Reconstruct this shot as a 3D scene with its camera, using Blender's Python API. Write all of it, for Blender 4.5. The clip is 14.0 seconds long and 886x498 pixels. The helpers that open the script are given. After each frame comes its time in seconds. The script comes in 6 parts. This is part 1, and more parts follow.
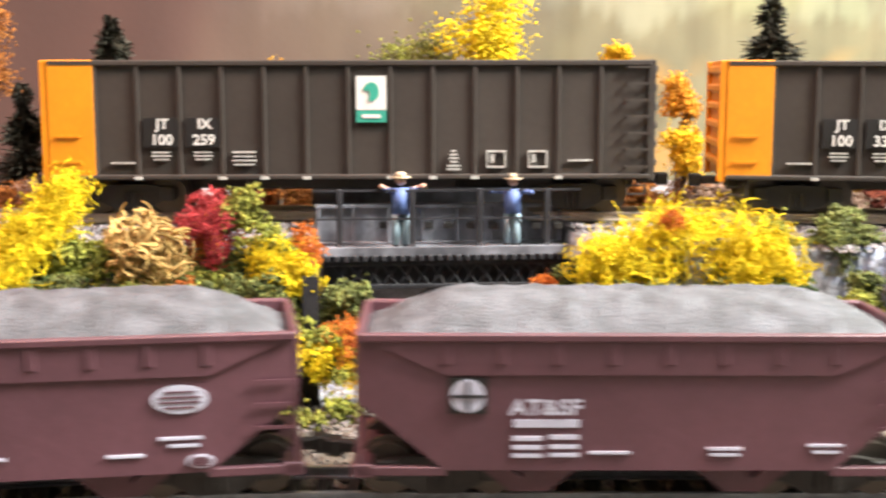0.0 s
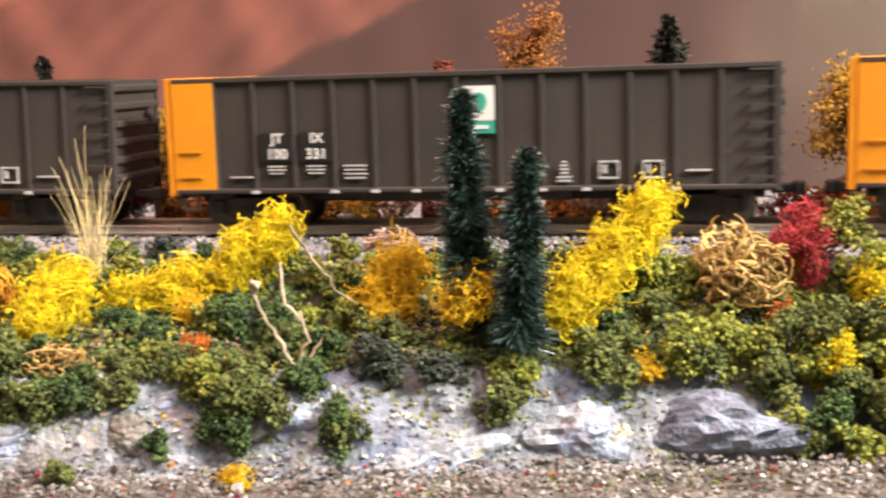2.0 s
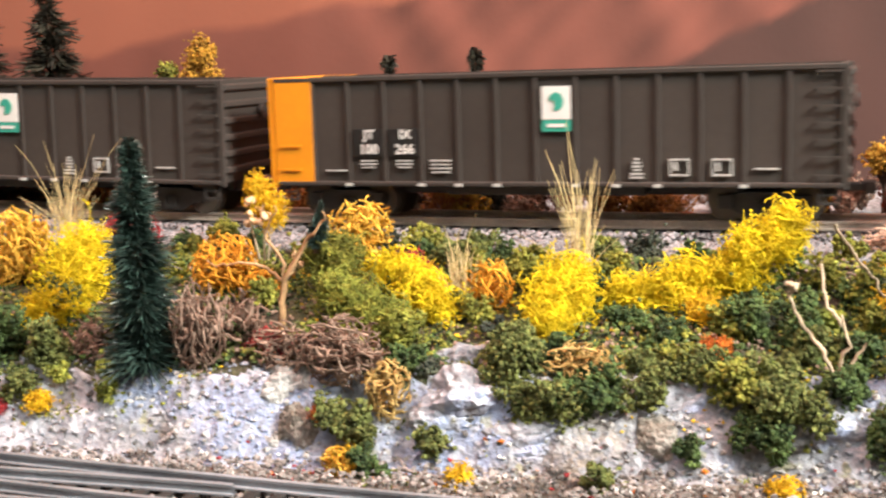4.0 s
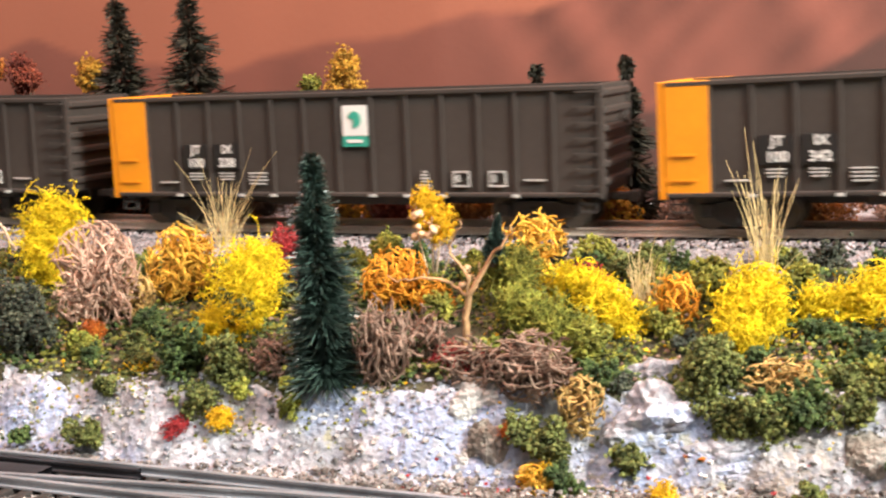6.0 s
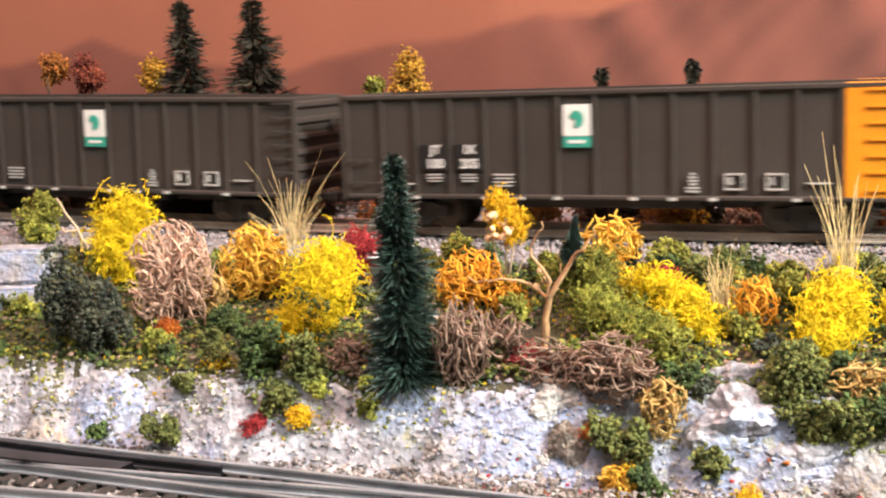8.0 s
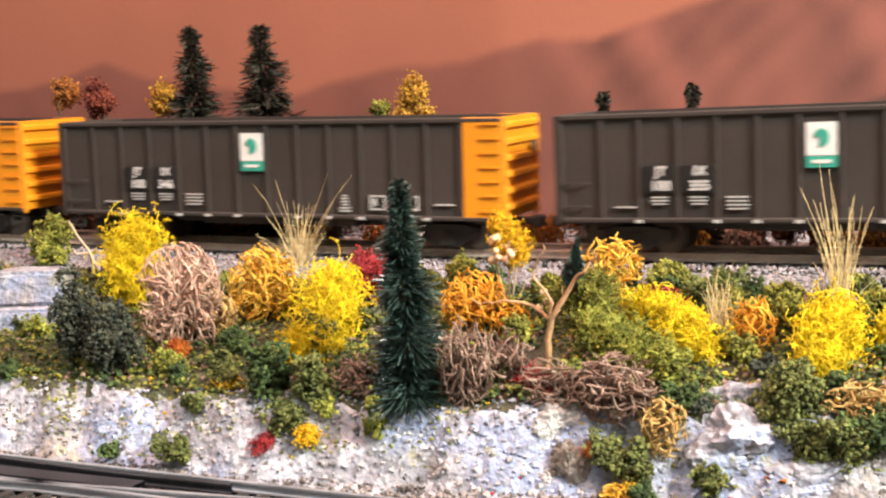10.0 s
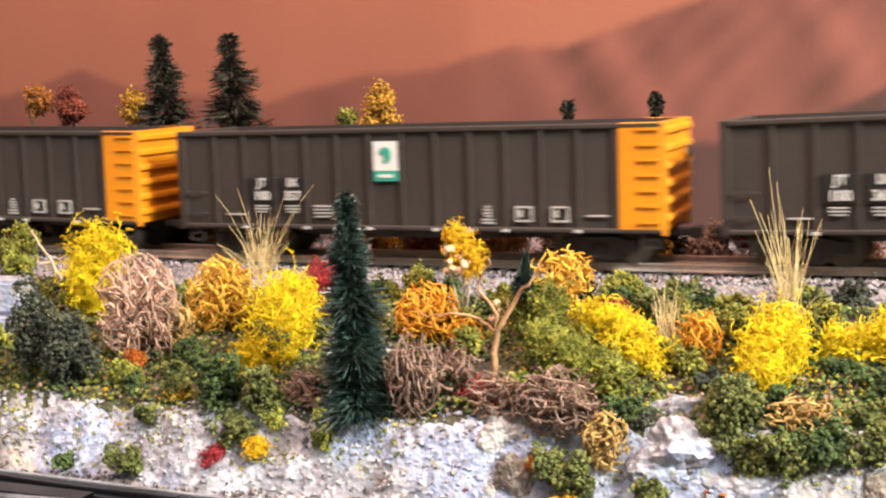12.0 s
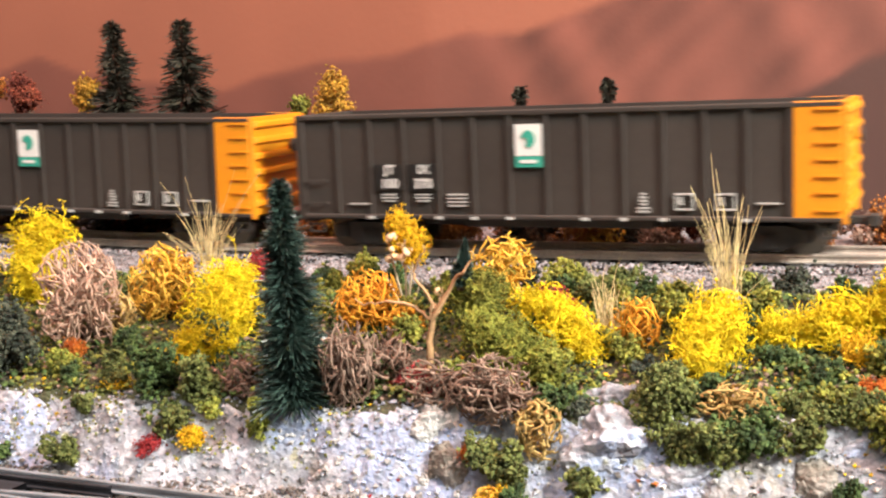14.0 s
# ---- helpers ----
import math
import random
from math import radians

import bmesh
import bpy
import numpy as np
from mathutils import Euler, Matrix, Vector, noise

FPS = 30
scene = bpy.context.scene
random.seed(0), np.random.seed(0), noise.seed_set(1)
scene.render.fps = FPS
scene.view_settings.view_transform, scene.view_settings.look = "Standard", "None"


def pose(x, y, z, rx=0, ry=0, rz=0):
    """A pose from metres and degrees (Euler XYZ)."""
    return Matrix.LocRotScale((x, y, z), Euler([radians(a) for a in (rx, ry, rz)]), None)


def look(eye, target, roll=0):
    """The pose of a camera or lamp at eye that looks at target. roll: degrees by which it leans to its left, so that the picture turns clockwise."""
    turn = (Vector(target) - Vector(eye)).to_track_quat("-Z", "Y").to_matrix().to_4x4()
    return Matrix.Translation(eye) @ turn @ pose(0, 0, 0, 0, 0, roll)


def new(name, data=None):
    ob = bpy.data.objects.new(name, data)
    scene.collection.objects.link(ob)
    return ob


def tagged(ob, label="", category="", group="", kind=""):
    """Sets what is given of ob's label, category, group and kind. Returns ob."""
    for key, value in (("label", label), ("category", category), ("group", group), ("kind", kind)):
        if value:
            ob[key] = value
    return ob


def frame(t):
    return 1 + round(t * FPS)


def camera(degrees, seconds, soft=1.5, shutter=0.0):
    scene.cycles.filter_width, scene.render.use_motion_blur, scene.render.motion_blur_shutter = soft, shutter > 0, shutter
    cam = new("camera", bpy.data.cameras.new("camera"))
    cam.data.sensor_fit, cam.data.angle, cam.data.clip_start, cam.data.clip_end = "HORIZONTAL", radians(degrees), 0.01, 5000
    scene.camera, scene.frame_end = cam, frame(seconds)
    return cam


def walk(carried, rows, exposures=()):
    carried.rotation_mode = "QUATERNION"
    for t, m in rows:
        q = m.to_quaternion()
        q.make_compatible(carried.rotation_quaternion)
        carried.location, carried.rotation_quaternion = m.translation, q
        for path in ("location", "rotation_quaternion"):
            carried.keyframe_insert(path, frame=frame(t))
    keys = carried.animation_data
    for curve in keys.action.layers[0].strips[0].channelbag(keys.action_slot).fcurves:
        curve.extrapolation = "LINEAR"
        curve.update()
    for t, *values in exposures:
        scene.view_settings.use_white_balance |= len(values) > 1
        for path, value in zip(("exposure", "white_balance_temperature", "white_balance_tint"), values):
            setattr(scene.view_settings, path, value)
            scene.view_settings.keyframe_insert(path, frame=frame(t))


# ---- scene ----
cam = camera(39.38, 14.0, soft=2.3, shutter=0.4)
walk(cam, [
    (0.0, pose(0.3016, -0.3444, 0.0853, 82.097, -0.240, -7.122)),
    (0.5, pose(0.2872, -0.3346, 0.0859, 81.998, 0.181, -2.383)),
    (1.0, pose(0.2703, -0.3234, 0.0856, 81.966, 0.667, 2.840)),
    (1.5, pose(0.2603, -0.3207, 0.0883, 81.851, 1.067, 7.605)),
    (2.0, pose(0.2558, -0.3221, 0.0894, 81.738, 1.368, 11.644)),
    (2.5, pose(0.2494, -0.3213, 0.0893, 81.721, 1.681, 15.331)),
    (3.0, pose(0.2271, -0.3228, 0.0914, 81.079, 1.905, 17.995)),
    (3.5, pose(0.1981, -0.3262, 0.0907, 80.996, 2.136, 20.260)),
    (3.7, pose(0.1922, -0.3282, 0.0915, 81.174, 2.147, 21.111)),
    (5.8, pose(0.1620, -0.3379, 0.0975, 81.615, 3.217, 24.656)),
    (6.0, pose(0.1568, -0.3385, 0.0962, 81.676, 3.214, 24.847)),
    (6.5, pose(0.1504, -0.3411, 0.0947, 81.630, 3.081, 25.156)),
    (7.0, pose(0.1459, -0.3445, 0.0963, 81.591, 2.976, 25.586)),
    (7.5, pose(0.1474, -0.3429, 0.0963, 81.662, 2.857, 25.732)),
    (8.0, pose(0.1444, -0.3462, 0.0968, 81.866, 2.807, 25.928)),
    (10.3, pose(0.1495, -0.3523, 0.1005, 82.700, 3.075, 26.267)),
    (10.5, pose(0.1543, -0.3506, 0.1023, 82.626, 3.268, 26.451)),
    (11.0, pose(0.1602, -0.3454, 0.1031, 82.618, 3.160, 26.511)),
    (11.5, pose(0.1598, -0.3413, 0.1010, 82.639, 3.038, 26.647)),
    (12.0, pose(0.1629, -0.3450, 0.1025, 82.537, 3.047, 26.707)),
    (12.5, pose(0.1741, -0.3424, 0.1026, 82.408, 3.099, 26.586)),
    (13.0, pose(0.1819, -0.3378, 0.1011, 82.353, 3.154, 26.504)),
    (13.5, pose(0.1790, -0.3383, 0.1012, 82.220, 3.176, 26.477)),
    (14.0, pose(0.1745, -0.3355, 0.1006, 82.051, 3.092, 26.413)),
], exposures=((0.0, 0.08), (1.0, -0.14), (2.0, -0.20), (3.5, -0.12), (6.0, -0.02), (14.0, -0.06)))

# ---- light ----
world = bpy.data.worlds.new("room_air")
scene.world = world
world.use_nodes = True
world.node_tree.nodes["Background"].inputs[0].default_value = (0.9, 0.93, 1.0, 1)
world.node_tree.nodes["Background"].inputs[1].default_value = 0.36
scene.view_settings.exposure = 0.0


def area_lamp(name, eye, target, size, power, colour):
    data = bpy.data.lights.new(name, "AREA")
    data.shape, data.size, data.size_y = "RECTANGLE", size[0], size[1]
    data.energy, data.color = power, colour
    ob = new(name, data)
    ob.matrix_world = look(eye, target)
    return tagged(ob, kind="structure")


# white ceiling fixtures in front of the layout, a white spot over its far end, and a warm strip over the sunset end
area_lamp("ceiling_lamp", (0.10, -0.52, 1.40), (0.10, -0.10, 0.0), (2.2, 1.2), 34.0, (1.0, 0.985, 0.98))
area_lamp("white_lamp", (0.92, -0.24, 0.62), (0.48, 0.04, 0.05), (0.25, 0.15), 34.0, (1.0, 0.98, 0.90))
area_lamp("warm_lamp", (0.02, -0.15, 0.62), (0.02, 0.06, 0.07), (0.6, 0.08), 4.0, (1.0, 0.30, 0.13))


# ---- materials ----
def material(name, colour, rough=0.7, metal=0.0, vary=0.25, fine=900.0, coarse=60.0, bump=0.3, depth=0.0006, other=None, island=0.0, gloss=0.5):
    m = bpy.data.materials.new(name)
    m.use_nodes = True
    n, l = m.node_tree.nodes, m.node_tree.links
    b = n["Principled BSDF"]
    co = n.new("ShaderNodeTexCoord")
    a = n.new("ShaderNodeTexNoise")
    a.inputs["Scale"].default_value, a.inputs["Detail"].default_value = coarse, 6
    f = n.new("ShaderNodeTexNoise")
    f.inputs["Scale"].default_value, f.inputs["Detail"].default_value = fine, 4
    for x in (a, f):
        l.new(co.outputs["Object"], x.inputs["Vector"])
    ramp = n.new("ShaderNodeValToRGB")
    dark = [c * (1 - vary) for c in colour]
    light = other if other else [min(1, c * (1 + vary)) for c in colour]
    ramp.color_ramp.elements[0].position, ramp.color_ramp.elements[1].position = 0.36, 0.64
    ramp.color_ramp.elements[0].color, ramp.color_ramp.elements[1].color = (*dark, 1), (*light, 1)
    l.new(a.outputs["Fac"], ramp.inputs["Fac"])
    mix = n.new("ShaderNodeMix")
    mix.data_type, mix.blend_type = "RGBA", "OVERLAY"
    mix.inputs["Factor"].default_value = min(1, vary * 1.2)
    l.new(ramp.outputs["Color"], mix.inputs["A"])
    l.new(f.outputs["Fac"], mix.inputs["B"])
    out = mix.outputs["Result"]
    if island:
        g = n.new("ShaderNodeNewGeometry")
        hs = n.new("ShaderNodeHueSaturation")
        r1 = n.new("ShaderNodeMapRange")
        r1.inputs["To Min"].default_value, r1.inputs["To Max"].default_value = 1 - island, 1 + island
        l.new(g.outputs["Random Per Island"], r1.inputs["Value"])
        l.new(r1.outputs["Result"], hs.inputs["Value"])
        l.new(out, hs.inputs["Color"])
        out = hs.outputs["Color"]
    l.new(out, b.inputs["Base Color"])
    b.inputs["Roughness"].default_value, b.inputs["Metallic"].default_value = rough, metal
    b.inputs["Specular IOR Level"].default_value = gloss
    if bump:
        bp = n.new("ShaderNodeBump")
        bp.inputs["Strength"].default_value, bp.inputs["Distance"].default_value = bump, depth
        l.new(f.outputs["Fac"], bp.inputs["Height"])
        l.new(bp.outputs["Normal"], b.inputs["Normal"])
    return m


M = {
    "car": material("car_grey", (0.043, 0.036, 0.0315), 0.6, vary=0.12, bump=0.1, fine=500, coarse=25, gloss=0.25),
    "dark": material("car_black", (0.030, 0.026, 0.023), 0.6, vary=0.3, bump=0.2),
    "orange": material("end_orange", (0.66, 0.24, 0.006), 0.5, vary=0.10, bump=0.1, fine=500, coarse=30),
    "white": material("letter_white", (0.66, 0.66, 0.64), 0.6, vary=0.05, bump=0),
    "teal": material("emblem_teal", (0.03, 0.30, 0.22), 0.6, vary=0.08, bump=0),
    "label_black": material("label_black", (0.010, 0.009, 0.009), 0.5, vary=0.2, bump=0),
    "brown": material("hopper_brown", (0.098, 0.040, 0.052), 0.45, vary=0.14, bump=0.12, fine=600, coarse=40),
    "coal": material("coal_load", (0.085, 0.09, 0.105), 0.7, vary=0.35, fine=1500, coarse=160, bump=0.8, depth=0.001, gloss=0.6),
    "coal_dark": material("coal_dark", (0.02, 0.02, 0.02), 0.8, vary=0.4, bump=0.8),
    "steel": material("wheel_steel", (0.10, 0.085, 0.07), 0.4, 0.5, vary=0.15, bump=0.05),
    "rail": material("rail_steel", (0.56, 0.47, 0.40), 0.5, 0.2, vary=0.25, bump=0.1),
    "rail_front": material("rail_nickel", (0.34, 0.36, 0.39), 0.4, 0.5, vary=0.2, bump=0.1),
    "rail_side": material("rail_brown", (0.14, 0.105, 0.085), 0.6, 0.2, vary=0.2, bump=0.1),
    "tie": material("tie_black", (0.022, 0.019, 0.017), 0.7, vary=0.4, fine=1200, bump=0.5),
    "ballast": material("ballast_stone", (0.24, 0.225, 0.235), 0.9, vary=0.3, island=0.3, bump=0.2, other=(0.33, 0.305, 0.315)),
    "gravel": material("gravel_stone", (0.15, 0.125, 0.11), 0.9, vary=0.45, island=0.6, bump=0.2, other=(0.28, 0.25, 0.235)),
    "bed": material("ballast_bed", (0.26, 0.24, 0.245), 0.95, vary=0.5, fine=1400, coarse=500, bump=0.9, depth=0.001),
    "soil": material("soil", (0.10, 0.075, 0.045), 0.95, vary=0.6, fine=900, coarse=90, bump=0.9, depth=0.0015, other=(0.10, 0.11, 0.05)),
    "front": material("front_soil", (0.125, 0.105, 0.085), 0.95, vary=0.5, fine=1200, coarse=200, bump=0.9, depth=0.001),
    "girder": material("bridge_grey", (0.11, 0.115, 0.135), 0.45, vary=0.35, fine=500, coarse=90, bump=0.2, other=(0.24, 0.25, 0.29)),
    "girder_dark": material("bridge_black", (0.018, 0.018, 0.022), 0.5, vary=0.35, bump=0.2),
    "masonry": material("portal_grey", (0.20, 0.19, 0.20), 0.8, vary=0.35, coarse=120, bump=0.5),
    "wood": material("twig_wood", (0.42, 0.25, 0.12), 0.8, vary=0.3, fine=1500, coarse=200, bump=0.4),
    "trunk": material("trunk_brown", (0.09, 0.06, 0.04), 0.9, vary=0.3, bump=0.5),
    "pale": material("pale_wood", (0.44, 0.34, 0.23), 0.8, vary=0.3, fine=1200, coarse=200, bump=0.4),
    "straw": material("straw", (0.55, 0.42, 0.20), 0.8, vary=0.25, fine=800, coarse=200, bump=0.1, island=0.3),
    "needle": material("pine_needles", (0.028, 0.052, 0.042), 0.35, vary=0.4, coarse=300, bump=0, island=0.5, gloss=0.7),
    "needle_back": material("pine_back", (0.026, 0.024, 0.014), 0.7, vary=0.4, coarse=300, bump=0, island=0.4),
    "plaster": material("room_plaster", (0.78, 0.77, 0.74), 0.9, vary=0.08, fine=60, coarse=4, bump=0.2),
    "floor": material("room_floor", (0.36, 0.33, 0.30), 0.8, vary=0.2, fine=60, coarse=6, bump=0.2),
    "shirt": material("figure_blue", (0.10, 0.16, 0.36), 0.6, vary=0.5, coarse=250, fine=900, bump=0.1, other=(0.62, 0.52, 0.45)),
    "chalk": material("figure_white", (0.75, 0.73, 0.68), 0.7, vary=0.2, coarse=300, bump=0.2),
}


def leafy(name, colour, other, island=0.45, rough=0.85):
    return material(name, colour, rough, vary=0.35, fine=1600, coarse=220, bump=0, other=other, island=island, gloss=0.3)


LEAF = {
    "yellow": leafy("flock_yellow", (0.72, 0.53, 0.006), (0.82, 0.64, 0.015), 0.18),
    "gold": leafy("flock_gold", (0.68, 0.38, 0.008), (0.78, 0.50, 0.015), 0.22),
    "orange": leafy("lichen_orange", (0.68, 0.26, 0.012), (0.80, 0.40, 0.04), 0.3),
    "amber": leafy("lichen_amber", (0.72, 0.38, 0.03), (0.84, 0.52, 0.08), 0.3),
    "rust": leafy("flock_rust", (0.55, 0.12, 0.02), (0.66, 0.22, 0.03), 0.35),
    "red": leafy("flock_red", (0.26, 0.015, 0.018), (0.42, 0.045, 0.05), 0.4),
    "green": leafy("foam_green", (0.080, 0.098, 0.026), (0.165, 0.185, 0.052), 0.5),
    "lime": leafy("foam_lime", (0.17, 0.20, 0.030), (0.32, 0.33, 0.055), 0.4),
    "olive": leafy("foam_olive", (0.15, 0.16, 0.025), (0.27, 0.27, 0.045), 0.45),
    "dark": leafy("foam_dark", (0.040, 0.070, 0.025), (0.085, 0.13, 0.035), 0.5),
    "slate": leafy("foam_slate", (0.035, 0.045, 0.035), (0.075, 0.085, 0.055), 0.5),
    "pink": leafy("lichen_pink", (0.50, 0.30, 0.21), (0.66, 0.46, 0.35), 0.25),
    "brown": leafy("lichen_brown", (0.22, 0.135, 0.095), (0.36, 0.25, 0.19), 0.3),
    "tan": leafy("lichen_tan", (0.44, 0.27, 0.08), (0.60, 0.41, 0.15), 0.25),
    # maroon, russet, ochre: the dim light behind the train is put into these colours
    "maroon": leafy("leaf_maroon_dimmed", (0.13, 0.025, 0.018), (0.20, 0.05, 0.025), 0.4),
    "russet": leafy("leaf_russet_dimmed", (0.26, 0.09, 0.02), (0.38, 0.15, 0.03), 0.4),
    "ochre": leafy("leaf_ochre_dimmed", (0.34, 0.17, 0.02), (0.46, 0.26, 0.03), 0.35),
    "cream": leafy("blossom_cream", (0.60, 0.38, 0.20), (0.72, 0.52, 0.32), 0.2),
}


# ---- mesh helpers ----
CACHE = {}


def finish(name, bm, mat, smooth=False):
    me = bpy.data.meshes.new(name)
    bm.normal_update()
    bm.to_mesh(me)
    bm.free()
    me.materials.append(mat)
    if smooth:
        me.polygons.foreach_set("use_smooth", [True] * len(me.polygons))
    return me


def part(name, bm, mat, parent, label="", at=None):
    me = bm if isinstance(bm, bpy.types.Mesh) else finish(name, bm, mat)
    ob = new(name, me)
    ob.parent = parent
    if at is not None:
        ob.matrix_basis = at if isinstance(at, Matrix) else Matrix.Translation(at)
    if label:
        ob["label"] = label
    return ob


def cached(key, make, mat, smooth=False):
    if key not in CACHE:
        CACHE[key] = finish(str(key), make(), mat, smooth)
    return CACHE[key]


def box(bm, x0, x1, y0, y1, z0, z1, bevel=0.0):
    r = bmesh.ops.create_cube(bm, size=1.0, matrix=Matrix.LocRotScale(((x0 + x1) / 2, (y0 + y1) / 2, (z0 + z1) / 2), None, (x1 - x0, y1 - y0, z1 - z0)))
    if bevel:
        es = list({e for v in r["verts"] for e in v.link_edges})
        bmesh.ops.bevel(bm, geom=es, offset=bevel, segments=1, affect="EDGES")
    return bm


def boxes(*rows, bevel=0.0):
    bm = bmesh.new()
    for r in rows:
        box(bm, *r, bevel=bevel)
    return bm


def rod(bm, a, b, r0, r1=None, sides=6):
    a, b = Vector(a), Vector(b)
    d = b - a
    q = d.to_track_quat("Z", "Y").to_matrix().to_4x4()
    bmesh.ops.create_cone(bm, cap_ends=True, segments=sides, radius1=r0, radius2=r0 if r1 is None else r1, depth=d.length, matrix=Matrix.Translation((a + b) / 2) @ q)
    return bm


def prism(outline, y0, y1):
    """A slab with the given x, z outline."""
    bm = bmesh.new()
    f = [bm.verts.new((x, y0, z)) for x, z in outline]
    b = [bm.verts.new((x, y1, z)) for x, z in outline]
    bm.faces.new(f)
    bm.faces.new(b[::-1])
    for i in range(len(f)):
        j = (i + 1) % len(f)
        bm.faces.new((f[j], f[i], b[i], b[j]))
    bmesh.ops.recalc_face_normals(bm, faces=bm.faces)
    return bm


def text_mesh(words, size, mat, wide=1.0):
    key = ("text", words, size, wide)
    if key not in CACHE:
        cu = bpy.data.curves.new("lettering", "FONT")
        cu.body, cu.size, cu.align_x, cu.align_y, cu.extrude, cu.resolution_u = words, size, "CENTER", "CENTER", 0.00003, 3
        cu.offset = size * 0.025
        ob = bpy.data.objects.new("lettering", cu)
        scene.collection.objects.link(ob)
        me = bpy.data.meshes.new_from_object(ob.evaluated_get(bpy.context.evaluated_depsgraph_get()))
        bpy.data.objects.remove(ob)
        me.transform(Matrix.Rotation(radians(90), 4, "X") @ Matrix.Diagonal((wide, 1, 1, 1)))
        me.materials.clear()
        me.materials.append(mat)
        CACHE[key] = me
    return CACHE[key]


def raw(name, verts, faces, mat, smooth=False):
    me = bpy.data.meshes.new(name)
    me.vertices.add(len(verts))
    me.vertices.foreach_set("co", np.asarray(verts, np.float32).ravel())
    faces = np.asarray(faces, np.int32)
    k = faces.shape[1]
    me.loops.add(faces.size)
    me.loops.foreach_set("vertex_index", faces.ravel())
    me.polygons.add(len(faces))
    me.polygons.foreach_set("loop_start", np.arange(0, faces.size, k, dtype=np.int32))
    me.polygons.foreach_set("loop_total", np.full(len(faces), k, np.int32))
    me.polygons.foreach_set("use_smooth", np.full(len(faces), smooth))
    me.update(calc_edges=True)
    me.validate()
    me.materials.append(mat)
    return me


OCTA_V = np.array([(1, 0, 0), (-1, 0, 0), (0, 1, 0), (0, -1, 0), (0, 0, 1), (0, 0, -1)], float)
OCTA_F = np.array([(0, 2, 4), (2, 1, 4), (1, 3, 4), (3, 0, 4), (2, 0, 5), (1, 2, 5), (3, 1, 5), (0, 3, 5)])


def turns(rng, n):
    q = rng.normal(size=(n, 4))
    q /= np.linalg.norm(q, axis=1, keepdims=True)
    w, x, y, z = q.T
    return np.stack([1 - 2 * (y * y + z * z), 2 * (x * y - w * z), 2 * (x * z + w * y), 2 * (x * y + w * z), 1 - 2 * (x * x + z * z), 2 * (y * z - w * x),
                     2 * (x * z - w * y), 2 * (y * z + w * x), 1 - 2 * (x * x + y * y)], -1).reshape(n, 3, 3)


def crumbs(points, size, rng, flat=1.0):
    """Small uneven lumps at the points."""
    n = len(points)
    v = OCTA_V[None] * rng.uniform(0.55, 1.35, (n, 6, 1)) * (size * rng.uniform(0.55, 1.4, (n, 1, 1)))
    v = np.einsum("nij,nkj->nki", turns(rng, n), v)
    v[:, :, 2] *= flat
    v += np.asarray(points)[:, None]
    return v.reshape(-1, 3), (OCTA_F[None] + 6 * np.arange(n)[:, None, None]).reshape(-1, 3)


def tubes(lines, radius):
    """Three-sided tubes along polylines, lines is strands x steps x 3, radius steps or a number."""
    s, k, _ = lines.shape
    d = np.gradient(lines, axis=1)
    d /= np.linalg.norm(d, axis=2, keepdims=True) + 1e-12
    up = np.array([0.31, 0.52, 0.79])
    a = np.cross(d, up)
    a /= np.linalg.norm(a, axis=2, keepdims=True) + 1e-12
    b = np.cross(d, a)
    r = np.broadcast_to(np.asarray(radius, float), (s, k))[..., None]
    ring = np.stack([lines + r * (np.cos(w) * a + np.sin(w) * b) for w in (0, 2.0944, 4.1888)], 2)
    base = (np.arange(s)[:, None] * k + np.arange(k - 1)[None])[..., None] * 3
    f = []
    for i in range(3):
        j = (i + 1) % 3
        f.append(np.concatenate([base + i, base + j, base + 3 + j, base + 3 + i], -1).reshape(-1, 4))
    return ring.reshape(-1, 3), np.concatenate(f)


# ---- the lie of the land ----
def track_y(x):
    """Centre of the rear track: a wide curve that runs out straight at both ends."""
    d, k, e = (x - 0.17, 0.36, 0.36) if x > 0.17 else (0.17 - x, 0.127, 0.30)
    lead = 0.0 if x > 0.17 else 0.018 * (math.sqrt(d * d + 0.0004) - 0.02)
    return 0.0281 - lead - k * (d * d if d < e else e * e + 0.3 * e * math.tanh((d - e) / 0.15))


def rise(x):
    """Height offset of the rear line, shaped to fit the camera's view: a slight dip before the bridge and a climb
    towards the sunset end.
    """
    at = [x + 0.012 * k for k in range(-3, 4)]
    return float(np.mean(np.interp(at, (-0.40, -0.22, -0.10, 0.0, 0.10, 0.18, 0.26, 0.31), (0.0125, 0.0063, 0.0013, -0.0005, -0.0017, -0.0014, -0.0007, 0.0))))


RAIL_Z = 0.0470
FRONT_Z = 0.0042


def front_y(x):
    """Centre of the near track."""
    return -0.1145 + 0.0165 * math.exp(-(((x - 0.27) / 0.11) ** 2))


def foot_y(x):
    return float(np.interp(x, (-0.5, -0.1, -0.04, 0.036, 0.11, 0.15, 0.20, 0.26, 0.31, 0.38, 0.7), (-0.100, -0.098, -0.095, -0.085, -0.073, -0.066, -0.058, -0.040, -0.026, -0.040, -0.060)))


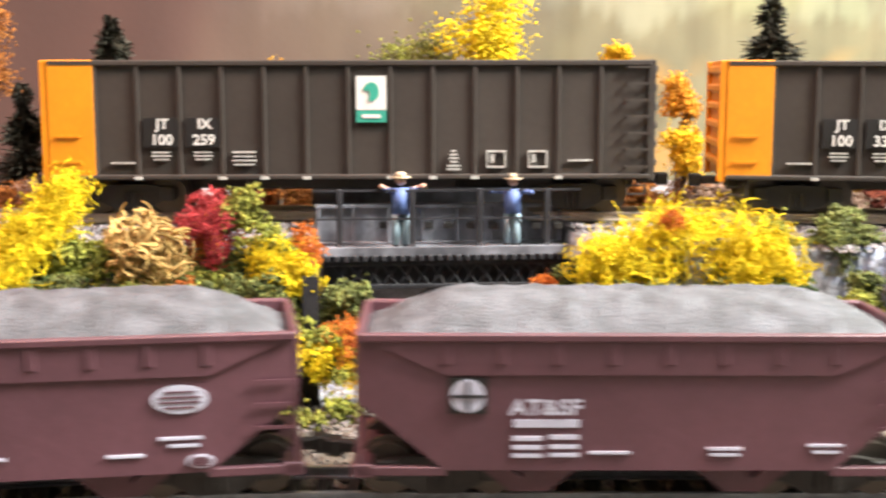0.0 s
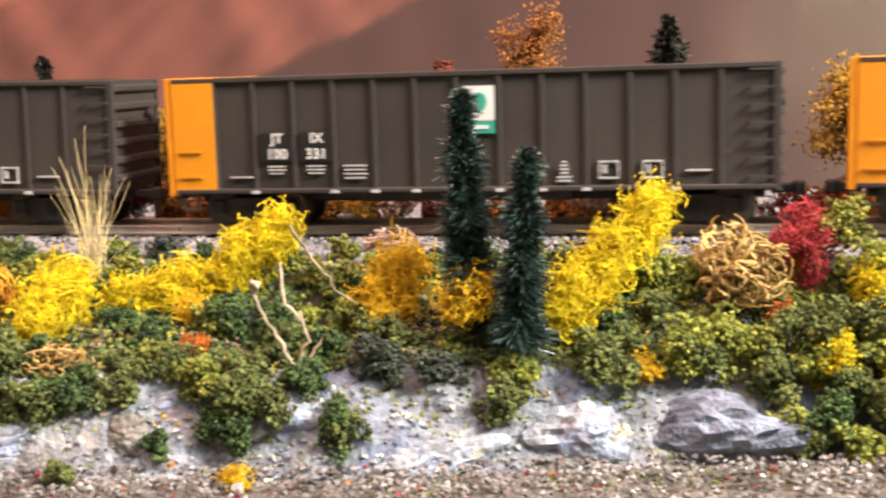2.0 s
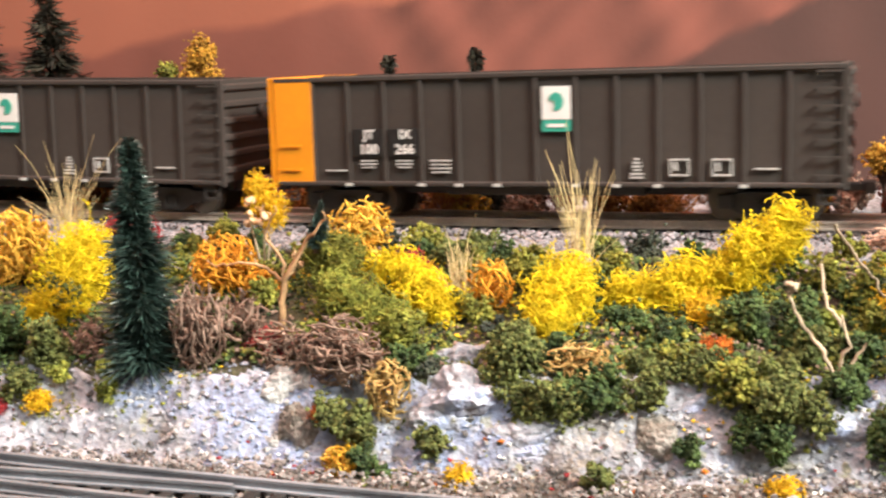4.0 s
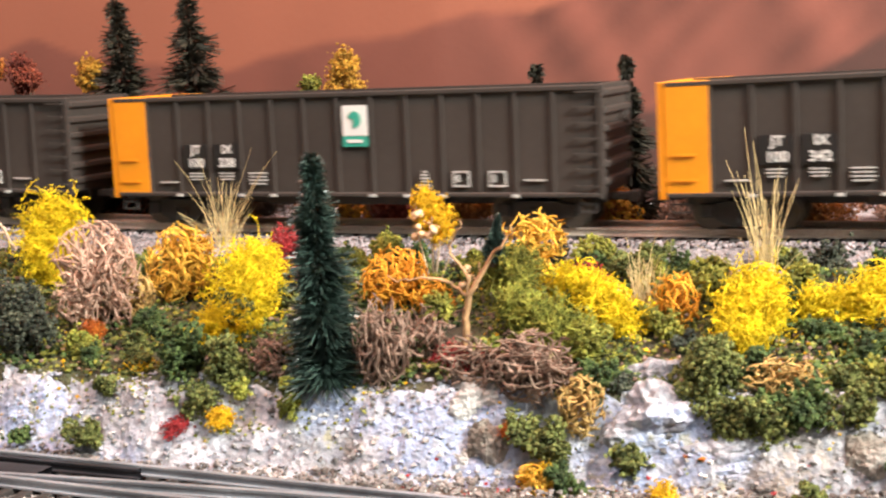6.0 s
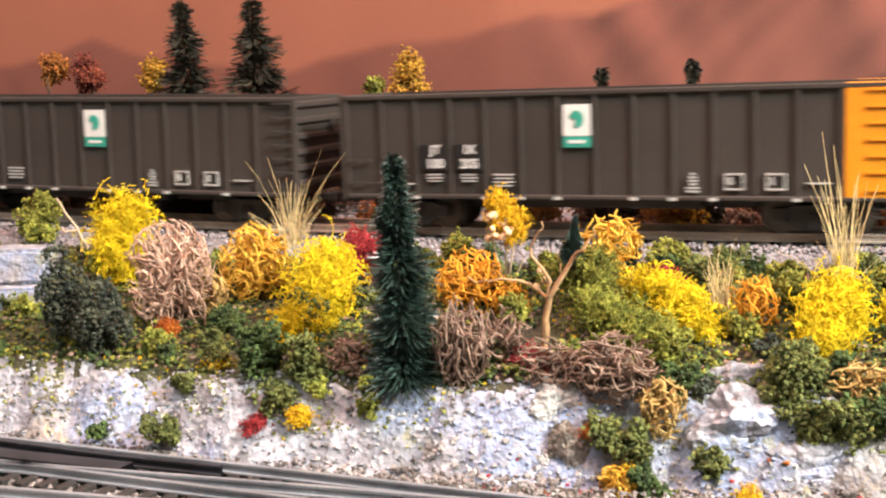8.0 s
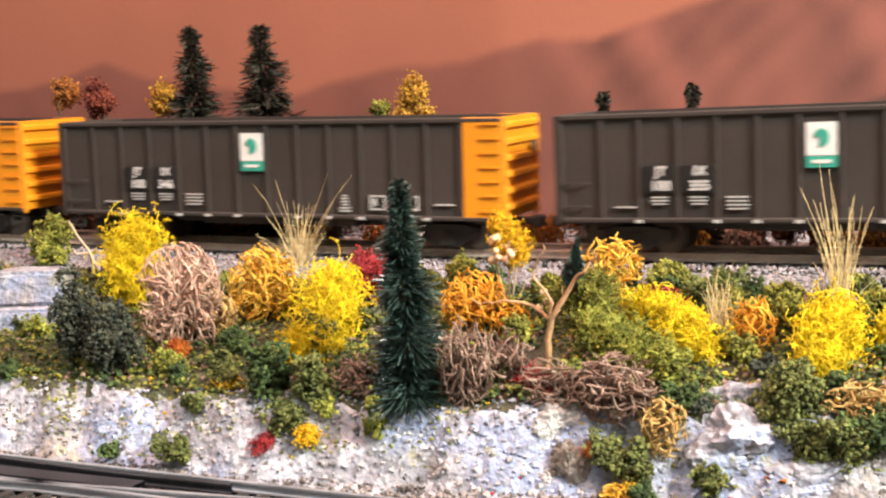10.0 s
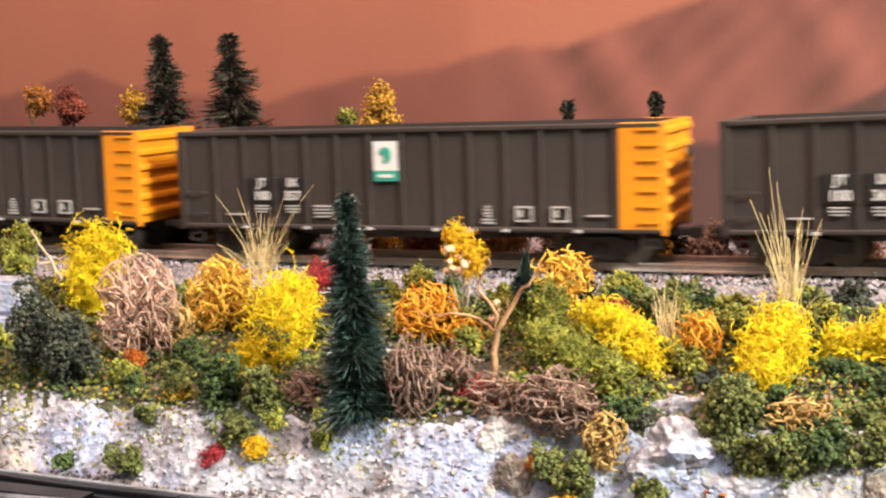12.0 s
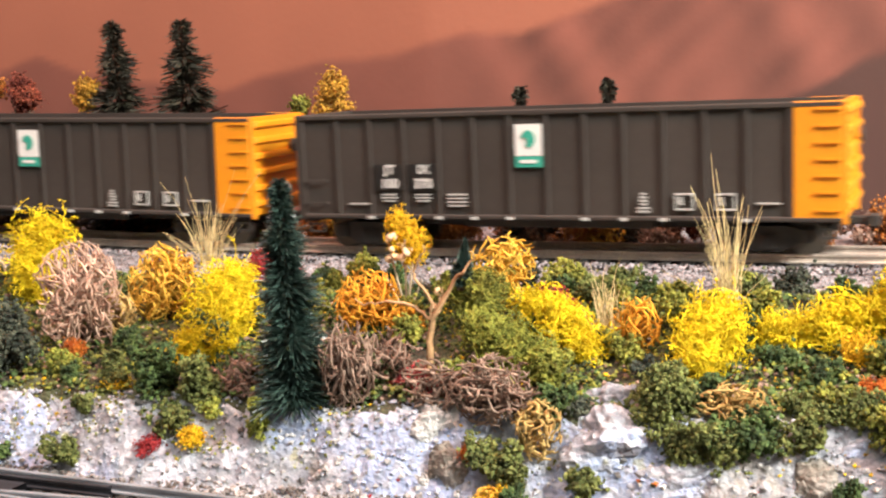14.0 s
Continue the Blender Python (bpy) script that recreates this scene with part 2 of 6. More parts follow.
def lie(x, y):
    """Height of the ground."""
    foot, crest = foot_y(x), track_y(x) - 0.038
    n1 = noise.noise((x * 28, y * 28, 0.3))
    n2 = noise.noise((x * 95, y * 95, 4.1))
    n3 = noise.noise((x * 300, y * 300, 7.7))
    foot += 0.004 * n1 + 0.0018 * n2
    brow = foot + 0.010 + 0.003 * noise.noise((x * 40, 1.7, 2.2))
    rock = 0.019 + 0.003 * n1
    if y < foot:
        return 0.0010 * n1 - 0.001 + 0.0004 * n3
    if y < brow:
        u = (y - foot) / (brow - foot)
        rib = abs(noise.noise((x * 70, y * 70, 9.0))) + 0.5 * abs(noise.noise((x * 170, y * 170, 2.0)))
        ledge = 0.12 * math.sin(u * 11 + 9 * noise.noise((x * 35, y * 20, 5)))
        return rock * (min(1.0, max(0.0, u ** 0.8 + ledge * u * (1 - u) * 2))) - 0.005 * rib * min(1.0, 6 * u) * (1.3 - u) + 0.0010 * n3 - 0.0012 * abs(noise.noise((x * 420, y * 420, 6.0)))
    if y < crest:
        u = (y - brow) / max(crest - brow, 0.004)
        return rock + (0.0405 + rise(x) - rock) * u ** 0.9 + (0.0026 * n2 + 0.0005 * n3) * (1 - u)
    return 0.0405 + rise(x) + 0.0015 * float(np.clip((y - crest) / 0.012, 0, 1)) + 0.0002 * n3


def in_cut(x, y):
    """The gap under the bridge."""
    return 0.309 < x < 0.381 and y < 0.062


def land():
    xs = np.concatenate([np.arange(-2.1, -0.45, 0.05), np.arange(-0.45, -0.20, 0.006), np.arange(-0.20, 0.46, 0.0013), np.arange(0.46, 0.80, 0.006), np.arange(0.80, 2.6, 0.05)])
    ys = np.concatenate([np.arange(-0.60, -0.155, 0.05), np.arange(-0.15, -0.105, 0.003), np.arange(-0.105, -0.02, 0.0013), np.arange(-0.02, 0.03, 0.003), np.arange(0.03, 0.231, 0.01)])
    nx, ny = len(xs), len(ys)
    v = np.array([(x, y, -0.001 if in_cut(x, y) else lie(x, y)) for x in xs for y in ys])
    i = (np.arange(nx - 1)[:, None] * ny + np.arange(ny - 1)[None]).ravel()
    f = np.stack([i, i + ny, i + ny + 1, i + 1], -1)
    me = raw("ground", v, f, M["front"], True)
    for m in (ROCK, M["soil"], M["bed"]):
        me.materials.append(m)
    c = v[f].mean(1)
    slot = []
    for x, y, z in c:
        foot, crest = foot_y(x), track_y(x) - 0.038
        brow = foot + 0.011 + 0.003 * noise.noise((x * 40, 1.7, 2.2)) + 0.003 * noise.noise((x * 150, y * 150, 3))
        slot.append(0 if y < foot - 0.002 else 1 if y < brow else 2 if y < crest + 0.003 * noise.noise((x * 120, 0, 0)) else 3)
    me.polygons.foreach_set("material_index", np.array(slot, np.int32))
    return tagged(new("ground", me), "scenic ground with pale plaster rock face, soil slope and ballast shelf", "ground", kind="structure")


def rock_material():
    m = material("plaster_rock", (0.27, 0.27, 0.285), 0.6, vary=0.28, fine=520, coarse=70, bump=0.8, depth=0.0014, other=(0.40, 0.41, 0.46))
    n, l = m.node_tree.nodes, m.node_tree.links
    b = n["Principled BSDF"]
    src = b.inputs["Base Color"].links[0].from_socket
    co = n["Texture Coordinate"]
    for scale, lo, hi, colour, amount in ((30, 0.50, 0.58, (0.29, 0.36, 0.55), 0.75), (25, 0.57, 0.64, (0.33, 0.27, 0.20), 0.7), (260, 0.55, 0.60, (0.54, 0.55, 0.58), 0.6), (420, 0.52, 0.58, (0.22, 0.23, 0.27), 0.65), (140, 0.63, 0.67, (0.35, 0.32, 0.10), 0.5), (120, 0.64, 0.70, (0.16, 0.13, 0.10), 0.6)):
        t = n.new("ShaderNodeTexNoise")
        t.inputs["Scale"].default_value, t.inputs["Detail"].default_value = scale, 8
        l.new(co.outputs["Object"], t.inputs["Vector"])
        r = n.new("ShaderNodeMapRange")
        r.inputs["From Min"].default_value, r.inputs["From Max"].default_value, r.inputs["To Max"].default_value = lo, hi, amount
        l.new(t.outputs["Fac"], r.inputs["Value"])
        x = n.new("ShaderNodeMix")
        x.data_type = "RGBA"
        l.new(r.outputs["Result"], x.inputs["Factor"])
        l.new(src, x.inputs["A"])
        x.inputs["B"].default_value = (*colour, 1)
        src = x.outputs["Result"]
    # the plaster colour is scaled up towards the switch and down towards the bridge
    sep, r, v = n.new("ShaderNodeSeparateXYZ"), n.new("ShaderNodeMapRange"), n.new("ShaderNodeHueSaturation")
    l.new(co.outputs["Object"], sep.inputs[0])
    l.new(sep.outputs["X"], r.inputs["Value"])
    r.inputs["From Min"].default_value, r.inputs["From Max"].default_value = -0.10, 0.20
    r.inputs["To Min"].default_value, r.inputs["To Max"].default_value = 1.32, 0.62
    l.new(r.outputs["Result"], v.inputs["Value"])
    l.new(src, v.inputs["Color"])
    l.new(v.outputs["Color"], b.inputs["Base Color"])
    return m


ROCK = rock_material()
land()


# ---- painted backdrop ----
def wall_y(x):
    return float(np.interp(x, (-0.7, -0.3, -0.05, 0.15, 0.35, 0.9), (0.085, 0.085, 0.105, 0.14, 0.165, 0.18)))


def backdrop():
    xs, zs = np.arange(-0.70, 0.92, 0.003), np.arange(0.03, 0.42, 0.0022)
    nx, nz = len(xs), len(zs)
    v = np.array([(x, wall_y(x), z) for x in xs for z in zs])
    i = (np.arange(nx - 1)[:, None] * nz + np.arange(nz - 1)[None]).ravel()
    me = raw("backdrop", v, np.stack([i, i + nz, i + nz + 1, i + 1], -1), MURAL, True)
    far = lambda x: np.interp(x, (-0.7, -0.36, -0.32, -0.285, -0.262, -0.24, -0.22, -0.195, -0.145, -0.124, -0.103, -0.083, -0.064, -0.035, -0.013, 0.001, 0.02, 0.042, 0.07, 0.12, 0.22), (0.10, 0.104, 0.108, 0.111, 0.115, 0.121, 0.113, 0.109, 0.101, 0.106, 0.111, 0.110, 0.112, 0.118, 0.117, 0.122, 0.127, 0.133, 0.142, 0.150, 0.14))
    near = lambda x: np.interp(x, (0.06, 0.081, 0.096, 0.111, 0.124, 0.147, 0.20, 0.28, 0.40, 0.9), (0.078, 0.086, 0.0925, 0.101, 0.104, 0.116, 0.135, 0.150, 0.16, 0.16))
    cols = np.ones((len(v), 4), np.float32)
    for k, (x, y, z) in enumerate(v):
        n1, n2, n3 = noise.noise((x * 14, z * 14, 0)), noise.noise((x * 50, z * 30, 3)), noise.noise((x * 160, z * 90, 9))
        w = float(np.clip((x - 0.235 + 0.06 * n1) / 0.20, 0, 1))
        sky = np.array((0.60, 0.215, 0.125)) * (1 + 0.10 * n1 + 0.03 * n2) * (1 - 0.35 * w) + np.array((0.16, 0.28, 0.30)) * w
        c = sky
        hf = far(x) + 0.0012 * n2 + 0.0006 * n3
        if z < hf:
            e = min(1.0, (hf - z) / 0.0035)
            u = min(1.0, (hf - z) / 0.05)
            streak = noise.noise(((x + 0.6 * z) * 60, z * 18, 5)) + 0.5 * noise.noise(((x - 0.9 * z) * 90, z * 40, 8))
            c = np.array((0.36, 0.125, 0.085)) * (1 + 0.50 * streak * float(np.clip(x / 0.04 + 1.2, 0.25, 1)) + 0.10 * n2 - 0.12 * u) * e + sky * (1 - e)
        hn = near(x) + 0.0015 * n3
        if z < hn and x > 0.02:
            e, under = min(1.0, (hn - z) / 0.0035), c
            c = np.array((0.135, 0.060, 0.046)) * (1 - w) + np.array((0.22, 0.16, 0.13)) * w
            c = c * (1 + 0.22 * n2 + 0.1 * n1) * e + under * (1 - e)
        if w > 0.15:
            # misty painted woods at the far end
            soft = lambda q, lo, hi: float(np.clip((q - lo) / (hi - lo), 0, 1))
            far_x = soft(x, 0.34, 0.56)
            g = np.array((0.30, 0.27, 0.25)) * (1 - far_x) + np.array((0.34, 0.41, 0.22)) * far_x
            g = g * (1 + 0.12 * n1 + 0.10 * n2)
            col_n = noise.noise((x * 75, z * 9, 12)) + 0.5 * noise.noise((x * 190, z * 22, 4))
            g = g * (1 - 0.60 * soft(col_n, 0.02, 0.4) * soft(0.165 - z + 0.02 * n1, 0, 0.03))
            g = g + (np.array((0.42, 0.44, 0.16)) - g) * 0.6 * soft(noise.noise((x * 26, z * 30, 21)), 0.05, 0.4) * soft(0.15 - z, 0, 0.03)
            for base, no, col in ((0.128, 5, (0.24, 0.21, 0.13)), (0.112, 8, (0.16, 0.13, 0.065))):
                top = base + 0.010 * noise.noise((x * 30, 0, no)) + 0.012 * abs(noise.noise((x * 120, 0, no))) + 0.004 * noise.noise((x * 400, z * 60, no))
                g = g + (np.array(col) * (1 + 0.35 * n2 + 0.2 * n3) - g) * 0.65 * soft(top - z, 0.0, 0.006)
            g = g + (np.array((0.46, 0.24, 0.05)) - g) * 0.7 * soft(noise.noise((x * 34, z * 40, 17)), 0.2, 0.4) * soft(0.10 - z, 0, 0.015)
            c = c + (g - c) * soft(w, 0.15, 0.8)
        # weaker light on the wall is painted in: darkest at the sunset end
        cols[k, :3] = np.clip(c * (0.44 + 0.28 * w), 0.01, 0.95)
    at = me.color_attributes.new("mural", "FLOAT_COLOR", "POINT")
    at.data.foreach_set("color", cols.ravel())
    return tagged(new("backdrop", me), "painted backdrop with hazy salmon sunset sky, mountains and autumn woods", "backdrop", kind="structure")


def mural_material():
    m = material("mural_paint", (0.6, 0.3, 0.2), 0.85, vary=0.1, fine=300, coarse=30, bump=0.15)
    n, l = m.node_tree.nodes, m.node_tree.links
    a = n.new("ShaderNodeAttribute")
    a.attribute_name = "mural"
    l.new(a.outputs["Color"], n["Principled BSDF"].inputs["Base Color"])
    return m


MURAL = mural_material()
backdrop()


# ---- the room that holds the layout ----
def room():
    for name, b, m in (("wall_north", (-2.5, 3.0, 1.2, 1.3, -1.0, 1.7), "plaster"), ("wall_south", (-2.5, 3.0, -2.6, -2.5, -1.0, 1.7), "plaster"), ("wall_west", (-2.6, -2.5, -2.6, 1.3, -1.0, 1.7), "plaster"),
                       ("wall_east", (3.0, 3.1, -2.6, 1.3, -1.0, 1.7), "plaster"), ("ceiling", (-2.6, 3.1, -2.6, 1.3, 1.7, 1.8), "plaster"), ("floor", (-2.6, 3.1, -2.6, 1.3, -1.1, -1.0), "floor")):
        tagged(new(name, finish(name, boxes(b), M[m])), "plain room surface around the layout", name.split("_")[0], kind="structure")

    tagged(new("layout_bench", finish("layout_bench", boxes((-2.08, 2.54, -0.58, 0.215, -1.0, -0.008)), M["floor"])), "plain bench that carries the layout", "bench", kind="structure")


room()


# ---- tracks ----
def sweep(profile, points):
    """A bar of the given side, height outline along a plan line of points."""
    bm = bmesh.new()
    rings = []
    for i, p in enumerate(points):
        a, b = Vector(points[max(i - 1, 0)]), Vector(points[min(i + 1, len(points) - 1)])
        d = (b - a).normalized()
        side = Vector((d.y, -d.x, 0))
        rings.append([bm.verts.new(Vector(p) + side * s + Vector((0, 0, h))) for s, h in profile])
    for r, q in zip(rings, rings[1:]):
        for i in range(len(profile)):
            j = (i + 1) % len(profile)
            bm.faces.new((r[i], r[j], q[j], q[i]))
    bmesh.ops.recalc_face_normals(bm, faces=bm.faces)
    return bm


RAIL = [(-0.0011, 0.0), (0.0011, 0.0), (0.0011, 0.0004), (0.0004, 0.0006), (0.0004, 0.0017), (0.0007, 0.0019), (0.0007, 0.0025), (-0.0007, 0.0025), (-0.0007, 0.0019), (-0.0004, 0.0017), (-0.0004, 0.0006), (-0.0011, 0.0004)]


def tie_mesh():
    return cached("tie", lambda: boxes((-0.0013, 0.0013, -0.015, 0.015, -0.0018, 0.0), bevel=0.0002), M["tie"])


def track(name, label, line, x0, x1, level, pitch=0.0062, rail_mat="rail"):
    root = tagged(new(name), label, "railway track", kind="structure")
    xs = np.concatenate([np.arange(-2.05, x0, 0.05), np.arange(x0, x1, 0.008), np.arange(x1, 2.5, 0.05)])
    for side in (-0.00825, 0.00825):
        pts = [(x, line(x) + side, level(x) - 0.0025) for x in xs]
        part("rail", sweep(RAIL, pts), M[rail_mat], root)
    x = x0
    while x < x1:
        a = math.atan2(line(x + 0.002) - line(x - 0.002), 0.004)
        part("tie", tie_mesh(), None, root, at=pose(x, line(x), level(x) - 0.0025, 0, 0, math.degrees(a) + random.uniform(-1, 1)))
        x += pitch
    return root


track("track_rear", "weathered brown rails on black ties in grey ballast", track_y, -0.42, 0.62, lambda x: RAIL_Z + rise(x))
track("track_front", "nickel silver rails on black ties beside the rock face", front_y, -0.30, 0.62, lambda x: FRONT_Z, rail_mat="rail_front")


def siding_y(x):
    return -0.1145 - 0.024 * float(np.clip((0.06 - x) / 0.24, 0, 1.4)) ** 1.3 - 0.004


def turnout():
    """Diverging rails, frog and guard rails of the switch."""
    root = tagged(new("turnout"), "railway turnout with dark frog and bright guard rails", "railway switch", kind="structure")
    xs = np.arange(-0.28, 0.05, 0.006)
    for name, off, mat, x1 in (("rail", 0.0125, "rail_front", 0.05), ("rail", -0.0045, "rail_front", 0.05)):
        part(name, sweep(RAIL, [(x, siding_y(x) + off - 0.004, FRONT_Z - 0.0025) for x in xs if x < x1]), M[mat], root)
    part("frog", sweep([(-0.003, 0), (0.003, 0), (0.003, 0.0024), (-0.003, 0.0024)], [(x, -0.1175 + 0.10 * (x + 0.1) * 0.3, FRONT_Z - 0.0024) for x in np.arange(-0.12, -0.05, 0.01)]), M["girder_dark"], root, "black moulded frog")
    part("guard_rail", sweep(RAIL, [(x, -0.1105 + 0.0009 * abs(x + 0.07) / 0.03, FRONT_Z - 0.0023) for x in np.arange(-0.12, -0.03, 0.006)]), M["girder_dark"], root, "dark guard rail")


turnout()


# ---- coal gondolas of the rear train ----
GL, GW, GH, SILL = 0.1665, 0.018, 0.0325, 0.0107   # body length, half width, side height, sill above the rail
PITCH = 0.186


def wheel_mesh():
    def make():
        bm = bmesh.new()
        for y0, y1, r in ((-0.0014, 0.0012, 0.0052), (0.0012, 0.0019, 0.0060)):
            bmesh.ops.create_cone(bm, cap_ends=True, segments=20, radius1=r, radius2=r, depth=y1 - y0, matrix=pose(0, (y0 + y1) / 2, 0, 90, 0, 0))
        rod(bm, (0, -0.0022, 0), (0, 0, 0), 0.0016, sides=10)
        return bm
    return cached("wheel", make, M["steel"])


def side_frame_mesh(mat="dark"):
    def make():
        bm = prism([(-0.0125, 0.0045), (-0.0125, 0.0075), (-0.005, 0.0085), (0.005, 0.0085), (0.0125, 0.0075), (0.0125, 0.0045), (0.009, 0.0040), (0.004, 0.0012), (-0.004, 0.0012), (-0.009, 0.0040)], -0.0010, 0.0010)
        for x in (-0.0102, 0.0102):
            box(bm, x - 0.002, x + 0.002, -0.0022, 0, 0.0040, 0.0080, 0.0003)
        for x in (-0.0016, 0.0, 0.0016):
            rod(bm, (x, -0.0014, 0.0022), (x, -0.0014, 0.0062), 0.0007)
        return bm
    return cached(("side_frame", mat), make, M[mat])


def truck(parent, x):
    t = part("truck", cached("bolster", lambda: boxes((-0.003, 0.003, -0.011, 0.011, 0.003, 0.0085), bevel=0.0003), M["dark"]), None, parent, at=(x, 0, 0))
    for y, turn in ((-0.0118, 0), (0.0118, 180)):
        part("side_frame", side_frame_mesh(), None, t, at=pose(0, y, 0, 0, 0, turn))
    for wx in (-0.0102, 0.0102):
        for y, turn in ((-0.00825, 0), (0.00825, 180)):
            part("wheel", wheel_mesh(), None, t, "worn bright steel wheel", at=pose(wx, y, 0.0052, 0, 0, turn))
        part("axle", cached("axle", lambda: rod(bmesh.new(), (0, -0.009, 0), (0, 0.009, 0), 0.001), M["dark"]), None, t, at=(wx, 0, 0.0052))
    return t


def coupler_mesh():
    return cached("coupler", lambda: boxes((0.0, 0.0075, -0.0012, 0.0012, -0.0012, 0.0012), (0.006, 0.0095, -0.0022, 0.0022, -0.0018, 0.0018), bevel=0.0004), M["dark"])


def panel(parent, name, x0, x1, z0, z1, mat, y=-GW - 0.0003, label=""):
    bm = boxes((x0, x1, y - 0.0001, y + 0.0006, z0, z1))
    return part(name, bm, M[mat], parent, label)


def gondola(number, orange_left):
    """Open coal gondola; the origin is on the rail head under its middle."""
    root = tagged(new("coal_gondola"), "dark grey ribbed coal gondola with one orange end", "railway car", "cars of the rear coal train")
    h, z0, z1 = GL / 2, SILL, SILL + GH
    hole = 0.0009

    body = part("floor", cached("gondola_floor", lambda: boxes((-h + 0.001, h - 0.001, -GW + 0.001, GW - 0.001, z0 + 0.003, z0 + 0.0045)), M["car"]), None, root)
    wall = cached("side_wall", lambda: boxes((-h, h, -GW + 0.0007, -GW + 0.0007 + hole, z0, z1)), M["car"])
    rim = cached("top_rim", lambda: boxes((-h, h, -GW - 0.0003, -GW + 0.0015, z1 - 0.0016, z1), bevel=0.0003), M["car"])
    low = cached("side_sill", lambda: boxes((-h, h, -GW - 0.0004, -GW + 0.0012, z0 - 0.0004, z0 + 0.0010), bevel=0.0003), M["car"])
    for turn in (0, 180):
        side = part("side_wall", wall, None, root, at=pose(0, 0, 0, 0, 0, turn))
        part("top_rim", rim, None, side)
        part("side_sill", low, None, side)
    part("center_sill", cached("center_sill", lambda: boxes((-h + 0.002, h - 0.002, -0.004, 0.004, z0 - 0.004, z0 + 0.003), (-0.03, 0.03, -0.012, 0.012, z0 - 0.0035, z0 + 0.001), bevel=0.0004), M["dark"]), None, root, "black underframe")
    rib = cached("rib", lambda: boxes((-0.0006, 0.0006, -GW - 0.0001, -GW + 0.0012, z0 + 0.0008, z1 - 0.0012), bevel=0.00015), M["car"])
    foot = cached("rib_foot", lambda: boxes((-0.0011, 0.0011, -GW - 0.0012, -GW, z0 - 0.0003, z0 + 0.0005)), M["car_line"])
    for i in range(13):
        x = -h + 0.0126 + i * 0.01167
        part("rib", rib, None, body, at=(x, 0, 0))
        part("rib", rib, None, body, at=pose(-x, 0, 0, 0, 0, 180))
        if i % 2 == 1 or i in (4, 8):
            part("tack_board", foot, None, body, "small white tack board", at=(x, 0, 0))
    # ends: the orange one is turned to the left or to the right
    o = -1 if orange_left else 1
    for s in (-1, 1):
        paint = "orange" if s == o else "car"
        x0, x1 = sorted((s * h, s * (h - 0.0126)))
        if paint == "orange":
            part("end_panel", cached(("end_panel", s), lambda: boxes((x0 - 0.0002, x1, -GW - 0.0002, -GW + 0.0010, z0 - 0.0002, z1 + 0.0001), bevel=0.0002), M["orange"]), None, root, "orange painted end panel")
            part("end_panel", cached(("far_end_panel", s), lambda: boxes((x0 - 0.0002, x1, GW - 0.0010, GW + 0.0002, z0 - 0.0002, z1 + 0.0001), bevel=0.0002), M["orange"]), None, root, "orange painted end panel")

        end_make = lambda: boxes((s * h - 0.0008, s * h + 0.0006, -GW, GW, z0, z1 + 0.0001), bevel=0.0002)
        end = part("end_wall", cached(("end", s, paint), end_make, M[paint]), None, root, "orange ribbed end wall" if paint == "orange" else "dark ribbed end wall")
        xa, xb = sorted((s * h, s * (h + 0.0022)))
        for k in range(6):
            part("end_rib", cached(("end_rib", s, paint), lambda: boxes((xa, xb, -GW + 0.0012, GW - 0.0012, 0, 0.0022), bevel=0.0005), M[paint]), None, end, at=(0, 0, z0 + 0.003 + k * 0.0052))
        for y in (-GW + 0.0008, GW - 0.0008):
            part("corner_post", cached(("corner_post", s, paint), lambda: boxes((xa, s * (h + 0.0014) if s > 0 else xb, -0.0008, 0.0008, z0 - 0.001, z1), bevel=0.0002), M[paint]), None, end, at=(0, y, 0))
        rung = cached(("rung", paint), lambda: boxes((-0.0032, 0.0032, -GW - 0.0008, -GW - 0.0004, -0.0003, 0.0003), (-0.0033, -0.0029, -GW - 0.0008, -GW + 0.0008, -0.0003, 0.0003), (0.0029, 0.0033, -GW - 0.0008, -GW + 0.0008, -0.0003, 0.0003)), M[paint])
        rungs = (0.36, 0.14) if s < 0 else (0.94, 0.80, 0.66, 0.52, 0.38, 0.24, 0.09)
        for f in rungs:
            part("grab_iron", rung, None, end, at=(s * (h - (0.0052 if s < 0 else 0.0036)), 0, z0 + GH * f))
        part("stirrup", cached("stirrup", lambda: boxes((-0.0028, -0.0023, -0.0003, 0.0003, -0.0048, 0), (0.0023, 0.0028, -0.0003, 0.0003, -0.0048, 0), (-0.0028, 0.0028, -0.0003, 0.0003, -0.0050, -0.0045), (-0.0028, 0.0028, -0.0003, 0.0003, -0.0026, -0.0022)), M["dark"]), None, end, at=(s * (h - 0.0036), -GW + 0.001, z0))
        part("coupler", coupler_mesh(), None, root, at=pose(s * (h - 0.001), 0, z0 - 0.0018, 0, 0, 0 if s > 0 else 180))
        truck(root, s * 0.0625)
    part("brake_wheel", cached("brake_wheel", lambda: rod(bmesh.new(), (0, 0, 0), (0.0008, 0, 0), 0.0022, sides=14), M["dark"]), None, root, at=(h + 0.0024, 0.008, z0 + 0.022))
    part("coal_load", cached("coal_flat", coal_flat, M["coal_dark"]), None, root, "black coal lying below the rim")
    # lettering on the near side
    face = -GW - 0.00015
